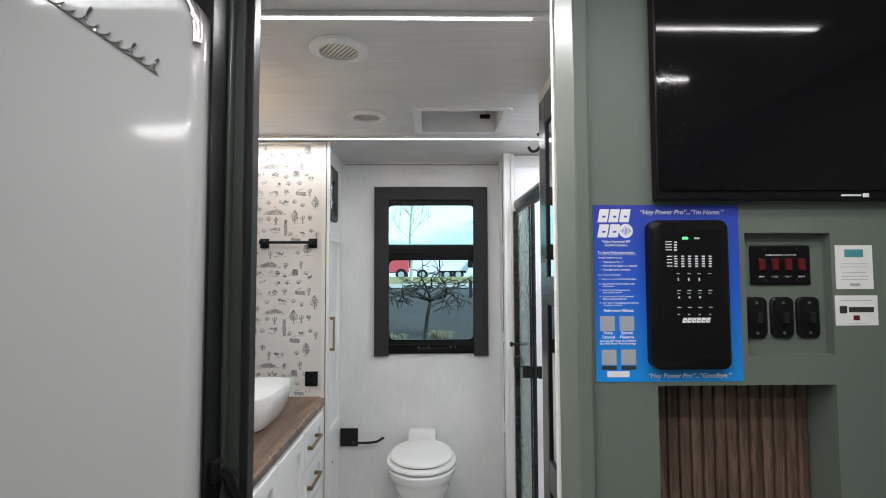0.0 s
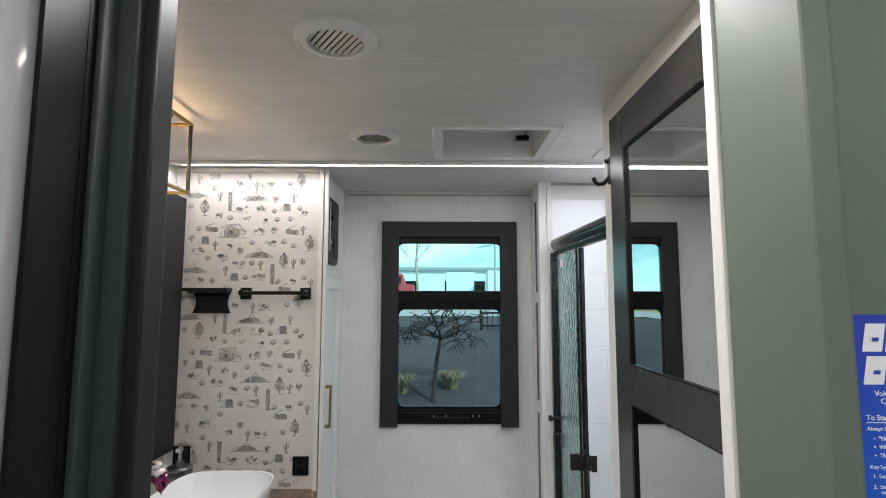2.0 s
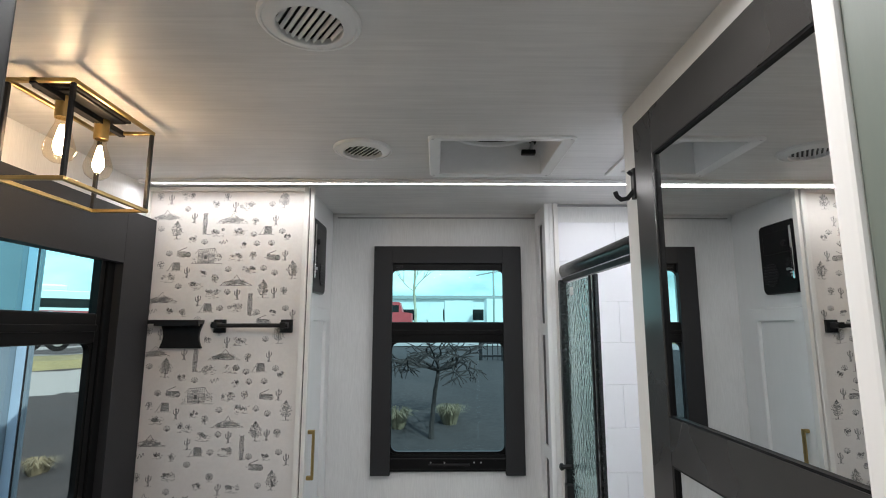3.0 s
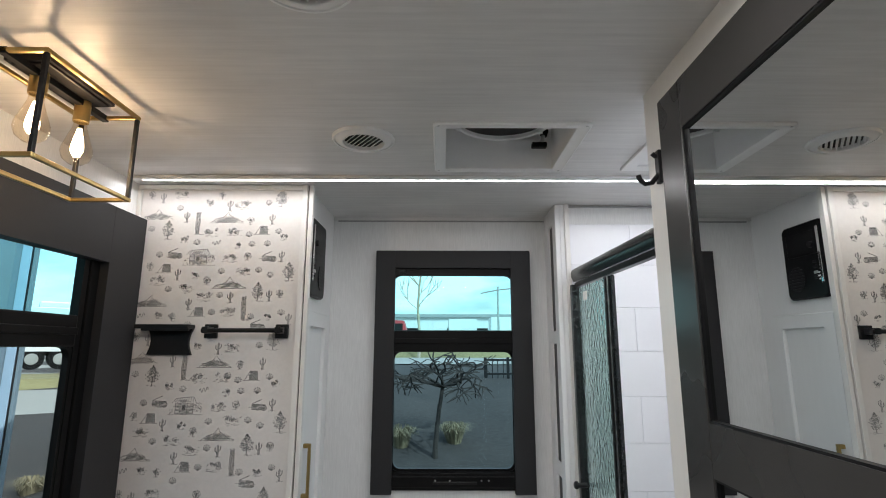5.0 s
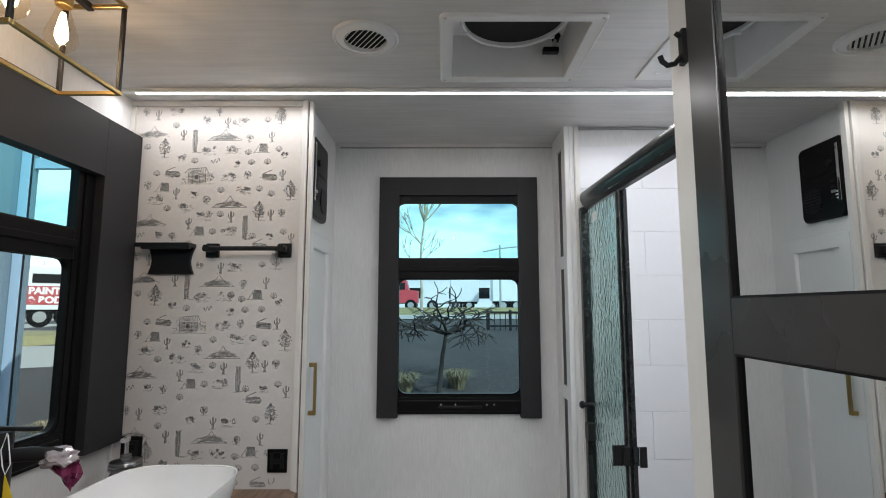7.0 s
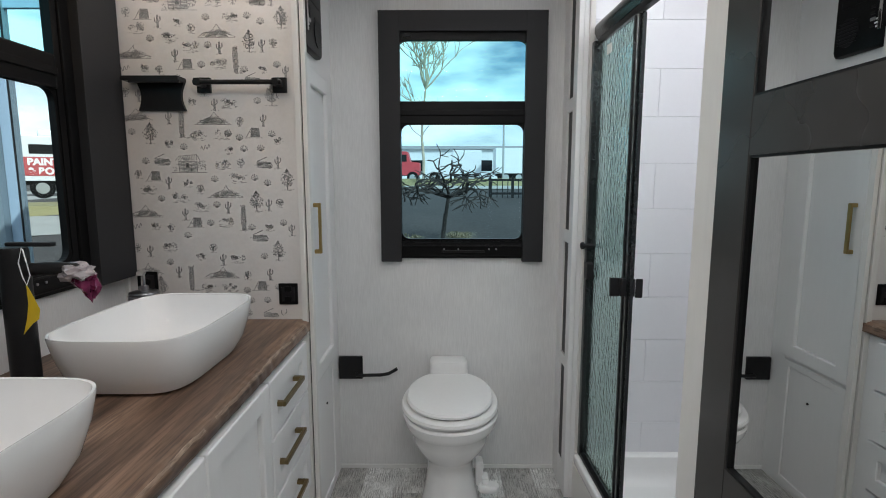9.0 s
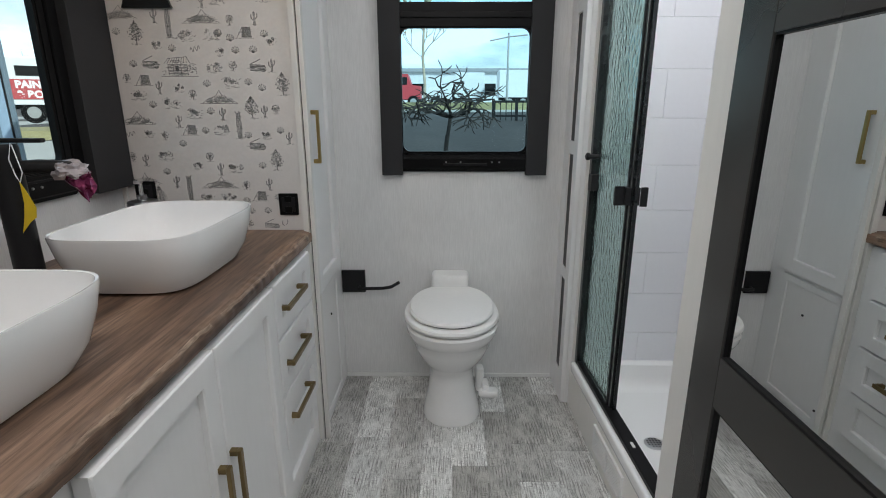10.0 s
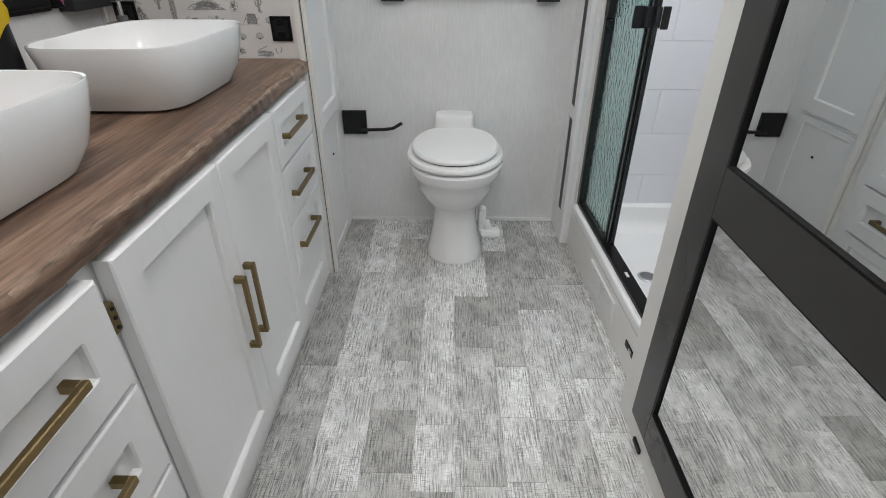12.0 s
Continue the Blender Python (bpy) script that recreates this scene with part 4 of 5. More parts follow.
# crumpled plastic bag and paper tag
random.seed(11)
M_WRAP = plain("pink_film", (0.20, 0.03, 0.09), 0.12, vary=0.7, grain=(45, 45, 45), relief=0.5, metal=0.55)
M_FILM = plain("silver_film", (0.55, 0.50, 0.52), 0.12, vary=0.3, grain=(50, 50, 50), relief=0.6, metal=0.5)


def crumple(centre, radius, squash, seed):
    bm = bmesh.new()
    bmesh.ops.create_icosphere(bm, subdivisions=3, radius=1.0)
    for v in bm.verts:
        d = v.co.normalized()
        r = 1 + 0.5 * noise.noise(d * 2.1 + Vector((seed, 0, 0))) + 0.25 * noise.noise(d * 6 + Vector((0, seed, 0)))
        v.co = Vector(centre) + Vector((d.x * squash[0], d.y * squash[1], d.z * squash[2])) * radius * r
    return bm


part("plastic_bag", crumple((FXc + 0.115, FYc + 0.018, 1.098), 0.024, (1.5, 1, 0.8), 1.7), M_FILM, col, "crumpled clear film")
wrap = crumple((FXc + 0.128, FYc + 0.022, 1.080), 0.022, (1.15, 0.8, 1.1), 5.2)
for v in wrap.verts:
    if v.co.z < 1.078:
        f = min(1.0, (1.078 - v.co.z) / 0.03)
        v.co.x += (FXc + 0.152 - v.co.x) * f * 0.75
        v.co.z -= 0.022 * f
part("pink_wrap", wrap, M_WRAP, col, "crumpled pink film")
M_YEL = plain("yellow_tag_card", (0.75, 0.52, 0.02), 0.55, vary=0.06)
bm = loft([[(FXc + 0.045 + x, FYc - 0.030 + d, z) for x, z in ((0.000, 1.082), (0.010, 1.06), (0.022, 1.03), (0.018, 1.010), (0.004, 1.000), (-0.010, 0.985), (-0.016, 0.978), (-0.006, 1.01), (0.000, 1.04))] for d in (0, 0.0012)])
tg = part("tag", bm, M_YEL, t, "yellow card tag on a string")
part("string", pipe([(FXc + 0.035, FYc - 0.02, 1.155), (FXc + 0.034, FYc - 0.030, 1.125), (FXc + 0.040, FYc - 0.030, 1.095), (FXc + 0.046, FYc - 0.0295, 1.080), (FXc + 0.055, FYc - 0.030, 1.10), (FXc + 0.048, FYc - 0.028, 1.13), (FXc + 0.037, FYc - 0.02, 1.152)], 0.0012, sides=6), M_INK_W, tg)


# ---- ceiling fittings ----
def vent(x, y, label, tilt, size=1.0):
    t = thing("ceiling_vent", label, "vent", (x, y, C), "round ceiling vents")
    part("flange", lathe([(r * size, h) for r, h in [(0.060, 0.0), (0.084, 0.0), (0.084, 0.005), (0.081, 0.009), (0.0765, 0.0095), (0.0755, 0.007), (0.0735, 0.007), (0.064, 0.0125), (0.0565, 0.014), (0.0545, 0.0125), (0.0535, 0.002)]], (x, y, C), 40, "-Z", False), M_PLASTW, t, smooth=True)
    part("backing", rodded((x, y, C - 0.0015), (x, y, C - 0.0005), 0.056 * size, sides=32), M_BLACK, t)
    for k in range(-4, 5):
        off = k * 0.0118 * size
        half = math.sqrt((0.052 * size) ** 2 - off ** 2)
        bm = boxed(-half, half, -0.0010, 0.0010, -0.0036, 0.0036)
        bmesh.ops.transform(bm, verts=bm.verts, matrix=pose(x, y, C - 0.0068, 0, 0, -55) @ pose(0, off, 0, tilt, 0, 0))
        part("slat", bm, M_PLASTW, t)


vent(-0.251, 1.512, "round white ceiling vent near the doorway", 36, 1.07)
vent(-0.252, 2.160, "round white ceiling vent near the roof fan", -38, 1.05)

t = thing("roof_fan", "square white roof vent with a dark round fan", "roof fan", (0.187, 2.215, C))
bm = bmesh.new()
A0, A1, B0, B1 = FX0 - 0.033, FX1 + 0.034, FY0 - 0.031, FY1 + 0.024
outer, mid, inner = (rounded_ring(A0 + i, A1 - i, B0 + i, B1 - i, 0.018) for i in (0.0, 0.004, 0.008))
lip = rounded_ring(FX0, FX1, FY0, FY1, 0.006)
rows = [[bm.verts.new((u, v, C - h)) for u, v in ring] for ring, h in ((outer, 0.0), (outer, 0.005), (mid, 0.009), (inner, 0.0065), (lip, 0.0055), (lip, 0.0))]
for lo, hi in zip(rows, rows[1:]):
    for k in range(len(lo)):
        bm.faces.new((lo[k], lo[(k + 1) % len(lo)], hi[(k + 1) % len(lo)], hi[k]))
bmesh.ops.recalc_face_normals(bm, faces=bm.faces)
part("flange", bm, M_PLASTW, t, smooth=True)
for a in ((FX0, FX1, FY0, FY0 + 0.003), (FX0, FX1, FY1 - 0.003, FY1), (FX0, FX0 + 0.003, FY0 + 0.003, FY1 - 0.003), (FX1 - 0.003, FX1, FY0 + 0.003, FY1 - 0.003)):
    part("sleeve_side", boxed(*a, C - 0.004, C + 0.135), M_PLASTW, t)
part("top_cover", boxed(FX0 - 0.01, FX1 + 0.01, FY0 - 0.01, FY1 + 0.01, C + 0.135, C + 0.145), M_PLASTW, t)
fcx, fcy = 0.159, 2.236
part("fan_ring", lathe([(0.145, 0.0), (0.151, -0.004), (0.1555, 0.0), (0.1555, 0.022), (0.145, 0.022), (0.145, 0.0)], (fcx, fcy, C + 0.095), 48, caps=False), M_PLASTW, t, smooth=True)
part("fan_screen", rodded((fcx, fcy, C + 0.106), (fcx, fcy, C + 0.112), 0.147, sides=48), plain("dark_mesh", (0.02, 0.02, 0.02), 0.8, vary=0.4, grain=(400, 400, 400)), t, "dark insect screen")
kn = part("crank_knob", boxed(0.255, 0.303, 2.315, 2.338, C + 0.042, C + 0.058, bevel=0.004), M_BLACK, t, "black crank knob")
part("crank_stem", rodded((0.286, 2.327, C + 0.055), (0.304, 2.335, C + 0.115), 0.006), M_STEEL, kn)
part("crank_collar", rodded((0.295, 2.331, C + 0.085), (0.302, 2.334, C + 0.105), 0.011), M_BLACK, kn)
for a in (35, 155, 215, 330):
    bx, by = fcx + 0.152 * math.cos(radians(a)), fcy + 0.152 * math.sin(radians(a))
    part("ring_clip", boxed(bx - 0.008, bx + 0.008, by - 0.005, by + 0.005, C + 0.088, C + 0.096, bevel=0.002), M_PLASTW, t)
for x in (A0 + 0.014, A1 - 0.014):
    for y in (B0 + 0.014, B1 - 0.014):
        part("screw", rodded((x, y, C - 0.0075), (x, y, C - 0.0055), 0.004, sides=10), M_STEEL, t)
t = thing("skylight_trim", "white square skylight trim over the shower", "skylight", (0.8, 2.2, C))
bm = bmesh.new()
for a in ((0.56, 1.0, 2.36, 2.40), (0.56, 1.0, 2.00, 2.04), (0.56, 0.60, 2.04, 2.36), (0.96, 1.0, 2.04, 2.36)):
    box(bm, *a, C - 0.008, C)
part("frame", bm, M_PLASTW, t)
part("dome", boxed(0.60, 0.96, 2.04, 2.36, C - 0.003, C - 0.0005), M_PLASTW, t)

# caged ceiling light
t = thing("caged_ceiling_light", "brass and black caged ceiling light with two bulbs", "ceiling light", (-0.885, 1.86, C))
LX0, LX1, LY0, LY1, LZ0, LZ1 = -0.925, -0.778, 1.682, 1.985, 1.880, 2.090
for z in (LZ0, LZ1):
    for a in ((LX0, LX1, LY0, LY0 + 0.009), (LX0, LX1, LY1 - 0.009, LY1), (LX0, LX0 + 0.009, LY0 + 0.009, LY1 - 0.009), (LX1 - 0.009, LX1, LY0 + 0.009, LY1 - 0.009)):
        part("cage_bar", boxed(*a, z, z + 0.009, bevel=0.001, seg=1), M_BRASS, t, "brass cage bar")
for x in (LX0, LX1 - 0.011):
    for y in (LY0, LY1 - 0.011):
        part("cage_post", boxed(x + 0.001, x + 0.010, y + 0.001, y + 0.010, LZ0 + 0.009, LZ1, bevel=0.001, seg=1), M_BLACKM, t, "black cage post")
part("cross_bar", boxed(-0.872, -0.858, LY0, LY1, LZ1 - 0.004, LZ1 + 0.010), M_BLACKM, t)
part("canopy", boxed(-0.905, -0.825, 1.745, 1.935, LZ1 + 0.010, C - 0.012, bevel=0.004), M_BLACKM, t, "black ceiling plate")
part("canopy_base", boxed(-0.912, -0.818, 1.738, 1.942, C - 0.0145, C), M_BLACKM, t)
M_BULB = glass_like("bulb_glass", (0.98, 0.93, 0.85), 0.02)
M_FIL = glow("filament", (1.0, 0.70, 0.42), 120.0)
for y in (1.778, 1.908):
    so = part("socket", lathe([(0.016, 0.0), (0.0165, 0.004), (0.0165, 0.050), (0.013, 0.054)], (-0.868, y, LZ1 - 0.040), 24), M_BRASS, t, "brass lamp socket", smooth=True)
    bulb = part("bulb", lathe([(0.013, 0.0), (0.014, 0.014), (0.021, 0.035), (0.0305, 0.064), (0.0315, 0.076), (0.026, 0.092), (0.013, 0.102), (0.004, 0.104)], (-0.868, y, LZ1 - 0.040), 24, "-Z"), M_BULB, so, "clear glowing bulb", smooth=True)
    bulb.visible_shadow = False
    part("filament", lathe([(0.004, 0.016), (0.007, 0.030), (0.012, 0.056), (0.0125, 0.070), (0.006, 0.084)], (-0.868, y, LZ1 - 0.040), 12, "-Z"), M_FIL, so, "glowing filament", smooth=True)

# ---- wall speaker ----
t = thing("wall_stereo", "black wall stereo with a speaker grille", "stereo", (-0.52, 2.72, 1.72))
st = part("case", loft([[(x, u, z) for u, z in rounded_ring(2.612 + i, 2.828 - i, 1.722 + i, 2.012 - i, 0.02, 5)] for x, i in ((-0.521, 0), (-0.506, 0.0), (-0.500, 0.005))]), M_BLACK, t, smooth=True)
part("grille", rodded((-0.501, 2.765, 1.80), (-0.497, 2.765, 1.80), 0.048, sides=32), M_BLACKM, st)
for k in range(7):
    part("grille_bar", boxed(-0.4975, -0.4955, 2.72, 2.81, 1.764 + 0.012 * k, 1.768 + 0.012 * k), M_BLACK, st)
part("faceplate", boxed(-0.501, -0.4975, 2.640, 2.80, 1.885, 1.975, bevel=0.002), M_BLACK, st)
part("chrome_edge", boxed(-0.4985, -0.4945, 2.622, 2.634, 1.775, 1.985, bevel=0.0015), M_CHROME, st, "bright metal edge")
for k, z in enumerate((1.785, 1.797, 1.809)):
    part("legend", boxed(-0.4975, -0.4972, 2.638, 2.646 + 0.004 * (k % 2), z, z + 0.006), M_INK_W, st)
part("knob", rodded((-0.5, 2.665, 1.92), (-0.488, 2.665, 1.92), 0.012, sides=20), M_BLACKM, st, smooth=True)
for z in (1.79, 1.81, 1.83, 1.85):
    part("button", boxed(-0.5, -0.4955, 2.650, 2.668, z, z + 0.010, bevel=0.001), M_STEEL if z == 1.81 else M_BLACKM, st)

# coat hook on the mirror-side partition
t = thing("coat_hook", "black double coat hook on the partition", "hook", (0.45, 1.80, 1.90))
part("plate", boxed(0.434, 0.444, 1.835, 1.855, 1.885, 1.958, bevel=0.002), M_BLACKM, t)
part("hook", pipe([(0.437, 1.845, 1.905), (0.421, 1.845, 1.886), (0.406, 1.845, 1.883), (0.396, 1.845, 1.891), (0.392, 1.845, 1.902)], 0.0055), M_BLACKM, t, smooth=True)
part("upper_hook", pipe([(0.443, 1.845, 1.946), (0.431, 1.845, 1.946), (0.425, 1.845, 1.952)], 0.005), M_BLACKM, t, smooth=True)
structure("door_latch_keep", boxed(0.438, 0.4445, 1.735, 1.78, 0.012, 0.026), M_BLACKM, "small black floor catch", "catch")

# ---- shower enclosure ----
def rippled_glass():
    m, n, l, p = material("rippled_glass")
    p.inputs["Base Color"].default_value = (0.40, 0.56, 0.52, 1)
    p.inputs["Transmission Weight"].default_value, p.inputs["Roughness"].default_value, p.inputs["IOR"].default_value = 1.0, 0.10, 1.42
    v = n.new("ShaderNodeTexVoronoi")
    v.feature = "SMOOTH_F1"
    v.inputs["Scale"].default_value = 1.0
    warp = noise_tex(n, l, coords(n, l, (1, 1, 1)), 25.0, 2)
    l.new(mixed(n, l, coords(n, l, (60, 80, 55)), warp, 0.10), v.inputs["Vector"])
    bump(n, l, p, v.outputs["Distance"], 0.55, 0.0025)
    return m


M_RIPPLE = rippled_glass()
M_CHAN = plain("satin_black_channel", (0.012, 0.014, 0.015), 0.26, vary=0.1, relief=0.02)
SX = 0.499
t = thing("shower_door", "folding shower door of rippled glass in black channels", "shower door", (SX, 2.5, 0.2))
prof = [(-0.008, 1.804), (-0.013, 1.814), (-0.013, 1.832), (-0.007, 1.844), (0.004, 1.849), (0.020, 1.849), (0.026, 1.842), (0.026, 1.796), (-0.004, 1.794)]
part("header", loft([[(SX + a, y, z) for a, z in prof] for y in (1.9035, 2.812)]), M_CHAN, t, "rounded black header rail", smooth=True)
part("header_track", boxed(SX - 0.004, SX + 0.016, 1.904, 2.80, 1.772, 1.790), M_BLACK, t)
part("wall_channel", boxed(SX - 0.020, SX + 0.018, 2.786, 2.812, 0.207, 1.782, bevel=0.003), M_CHAN, t)
tr = part("sill_track", boxed(SX - 0.018, SX + 0.024, 1.904, 2.786, 0.2055, 0.222, bevel=0.003), M_BLACK, t, "black sill track")
part("sill_clip", boxed(SX + 0.000, SX + 0.008, 2.235, 2.26, 0.222, 0.225), M_PAPER, tr)
g = part("glass_panel", boxed(SX - 0.003, SX + 0.003, 2.470, 2.786, 0.230, 1.765), M_RIPPLE, t, "rippled obscure glass")
g.visible_shadow = False
for y0, y1, x0 in ((2.463, 2.471, SX - 0.006), (2.446, 2.452, SX + 0.001), (2.432, 2.438, SX + 0.006)):
    part("edge_stile", boxed(x0, x0 + 0.012, y0, y1, 0.224, 1.770, bevel=0.002), M_CHAN, t, "black edge stile")
part("edge_stile", boxed(SX + 0.001, SX + 0.007, 2.453, 2.4625, 0.224, 1.770, bevel=0.001), M_STEEL, t, "bright edge strip")
lt = part("pull", boxed(SX - 0.016, SX + 0.030, 2.448, 2.478, 0.930, 0.986, bevel=0.003), M_BLACKM, t, "black pull")
part("pull_wing", boxed(SX - 0.045, SX - 0.014, 2.461, 2.469, 0.928, 0.988, bevel=0.003), M_BLACKM, lt)
part("pull_wing", boxed(SX + 0.028, SX + 0.050, 2.438, 2.446, 0.928, 0.988, bevel=0.003), M_BLACKM, lt)
part("hinge", boxed(SX - 0.026, SX + 0.004, 2.756, 2.796, 0.925, 0.985, bevel=0.003), M_BLACKM, t)
kb = part("knob", rodded((SX - 0.045, 2.770, 1.050), (SX + 0.0, 2.770, 1.050), 0.008), M_BLACKM, t, smooth=True)
part("knob_head", lathe([(0.004, 0), (0.013, 0.002), (0.014, 0.010), (0.009, 0.015)], (SX - 0.034, 2.770, 1.050), 20, "-X"), M_BLACKM, kb, smooth=True)
part("label_sticker", boxed(SX - 0.0040, SX - 0.0033, 2.655, 2.700, 1.712, 1.744), M_PAPER, t, "small white label")

# the shower front stands a little askew to the room
ASKEW = Matrix.Translation((0.466, 2.82, 0)) @ Matrix.Rotation(radians(1.9), 4, "Z") @ Matrix.Translation((-0.466, -2.82, 0))
t.matrix_basis = ASKEW @ t.matrix_basis

# grille and slot in the shower plinth
t = thing("floor_vent_grille", "white louvred vent grille in the shower plinth", "vent", (0.478, 2.33, 0.05))
fr = bmesh.new()
for a in ((2.205, 2.475, 0.128, 0.140), (2.205, 2.475, 0.045, 0.057), (2.205, 2.217, 0.057, 0.128), (2.463, 2.475, 0.057, 0.128), (2.333, 2.345, 0.057, 0.128)):
    box(fr, 0.460, 0.468, *a)
part("frame", fr, M_PLASTW, t)
part("backing", boxed(0.4655, 0.4675, 2.215, 2.465, 0.055, 0.130), M_BLACK, t)
for y0 in (2.217, 2.345):
    for k in range(7):
        part("slat", boxed(0.4615, 0.4655, y0, y0 + 0.116 + 0.002, 0.060 + 0.010 * k, 0.0632 + 0.010 * k), M_PLASTW, t)
t = thing("plinth_slot", "small black latch slot in the shower plinth", "latch", (0.478, 2.03, 0.09))
part("plate", boxed(0.4645, 0.468, 2.00, 2.075, 0.082, 0.104, bevel=0.002), M_BLACK, t)
part("tab", boxed(0.462, 0.465, 2.02, 2.04, 0.088, 0.098, bevel=0.001), M_STEEL, t)

for ob in (bpy.data.objects["floor_vent_grille"], bpy.data.objects["plinth_slot"], bpy.data.objects["threshold"], bpy.data.objects["kick_panel"]):
    ob.matrix_basis = ASKEW @ ob.matrix_basis

# thin mouldings
structure("trim_back_top", boxed(-0.521, 0.435, B - 0.010, B, C - 0.016, C - 0.0005, bevel=0.002), M_CEIL, "grey ceiling moulding", "trim")
structure("baseboard", boxed(-0.521, 0.435, B - 0.008, B, 0.0, 0.018, bevel=0.003), M_PLASTW, "thin white base moulding", "trim")
structure("trim_paper_top", boxed(XL, -0.5355, W - 0.010, W, C - 0.020, C - 0.0025, bevel=0.002), M_TRIM, "warm white top moulding", "trim")
structure("trim_corner_left", boxed(XL, XL + 0.014, W - 0.013, W, 0.822, C - 0.021, bevel=0.002), M_TRIM, "warm white corner moulding", "trim")


M_HEAD = plain("grey_head_trim", (0.33, 0.33, 0.33), 0.5, vary=0.05)
structure("trim_back_top", boxed(-0.50, 0.434, B - 0.008, B, C - 0.022, C - 0.0025, bevel=0.002), M_HEAD, "thin grey moulding under the ceiling", "trim")
structure("trim_shower_top", boxed(0.4925, XR, 2.838, 2.8455, C - 0.012, C - 0.0025, bevel=0.002), M_HEAD, "thin grey moulding above the shower", "trim")


# ---- printed wallpaper ----
def paper_print():
    m, n, l, p = material("wallpaper_ink")
    hatch = noise_tex(n, l, coords(n, l, (420, 1, 260)), 1.0, 4, 0.7)
    wide = noise_tex(n, l, coords(n, l, (1, 1, 1)), 9.0, 2)
    c = ramp(n, l, hatch, [(0.36, (0.12, 0.12, 0.122)), (0.52, (0.24, 0.24, 0.242)), (0.70, (0.45, 0.445, 0.44))])
    l.new(mixed(n, l, c, ramp(n, l, wide, [(0.35, (0.85, 0.85, 0.85)), (0.65, (1.25, 1.25, 1.25))]), 1.0, "MULTIPLY"), p.inputs["Base Color"])
    p.inputs["Roughness"].default_value = 0.6
    return m


M_INK = paper_print()
M_PAPERW = plain("wallpaper_ground", (0.74, 0.71, 0.69), 0.6, vary=0.03, grain=(90, 90, 90), relief=0.06)
bpy.data.objects["papered_wall"].data.materials[0] = M_PAPERW


class Print:
    """Collects flat shapes of the printed pattern, in metres across u and up v; pale ink lies under dark ink."""

    def __init__(self):
        self.bm, self.pale = bmesh.new(), bmesh.new()

    def shape(self, pts, pale=False):
        if all(XL + 0.016 < u < -0.537 and 0.825 < v < C - 0.022 for u, v in pts):
            bm = self.pale if pale else self.bm
            bm.faces.new([bm.verts.new((u, W - (0.0003 if pale else 0.0006), v)) for u, v in pts])

    def stroke(self, pts, w, pale=False):
        for (a, b), (c, d) in zip(pts, pts[1:]):
            ln = math.hypot(c - a, d - b) or 1e-6
            nx, ny = -(d - b) / ln * w / 2, (c - a) / ln * w / 2
            self.shape([(a - nx, b - ny), (c - nx, d - ny), (c + nx, d + ny), (a + nx, b + ny)], pale)

    def blot(self, u, v, r, sides=6, pale=False):
        k0 = random.random() * 6
        self.shape([(u + r * random.uniform(0.6, 1.2) * math.cos(k0 + 2 * math.pi * k / sides), v + r * random.uniform(0.6, 1.2) * math.sin(k0 + 2 * math.pi * k / sides)) for k in range(sides)], pale)

    def shade(self, u, v, w, h, count):
        """Loose level hatching of pale ink round a motif."""
        for k in range(count):
            b = random.uniform(-1, 1)
            a = random.uniform(-1, 1) * (1 - 0.6 * abs(b))
            ln = random.uniform(0.12, 0.40) * w
            self.stroke([(u + a * w - ln / 2, v + b * h), (u + a * w + ln / 2, v + b * h + random.uniform(-0.0006, 0.0006))], random.uniform(0.0008, 0.0018), True)


pr = Print()


def p_tree(u, v):
    pr.stroke([(u, v - 0.030), (u + 0.001, v)], 0.0028)
    for k in range(7):
        a = random.uniform(-0.016, 0.016)
        pr.stroke([(u, v - 0.014 + 0.004 * k), (u + a, v - 0.006 + 0.005 * k)], 0.0011)
    for k in range(300):
        f = random.random()
        half = 0.022 * math.sin(math.pi * min(1.0, 0.12 + 0.88 * f) ** 0.8)
        pr.blot(u + random.uniform(-1, 1) * half * random.uniform(0.7, 1.15), v - 0.018 + 0.056 * f, random.uniform(0.0009, 0.0021), 5, k % 3 == 0)
    pr.shade(u, v - 0.029, 0.022, 0.003, 10)


def p_bush(u, v):
    pr.stroke([(u, v - 0.017), (u, v)], 0.0018)
    for k in range(80):
        a = random.random() * 6.28
        r = random.random() ** 0.7
        pr.blot(u + 0.0135 * r * math.cos(a), v + 0.0125 * r * math.sin(a), random.uniform(0.0009, 0.0021), 5, k % 4 == 0)
    pr.shade(u, v - 0.016, 0.014, 0.002, 8)


def p_cactus(u, v):
    for k in (-0.0026, 0.0, 0.0026):
        pr.stroke([(u + k, v - 0.021), (u + k * 0.9, v + 0.019 - abs(k))], 0.0017)
    for s, h in ((-1, 0.010), (1, 0.014)):
        for k in (0.0, 0.0018):
            pr.stroke([(u + s * (0.008 + k), v + h), (u + s * (0.008 + k), v + h - 0.011), (u + s * 0.002, v + h - 0.018)], 0.0015)
    pr.shade(u, v - 0.020, 0.014, 0.003, 9)


def p_post(u, v):
    """A tall plain upright shape of close hatching."""
    for k in range(8):
        a = -0.0085 + 0.0024 * k
        pr.stroke([(u + a * 0.7, v - 0.046), (u + a, v - 0.005), (u + a * 0.7, v + 0.034)], 0.0013, k % 3 == 1)
    for k in range(70):
        pr.blot(u + random.uniform(-0.009, 0.009), v + random.uniform(-0.042, 0.038), random.uniform(0.0009, 0.0022), 5, k % 3 == 0)
    pr.shade(u + 0.008, v - 0.046, 0.024, 0.003, 12)


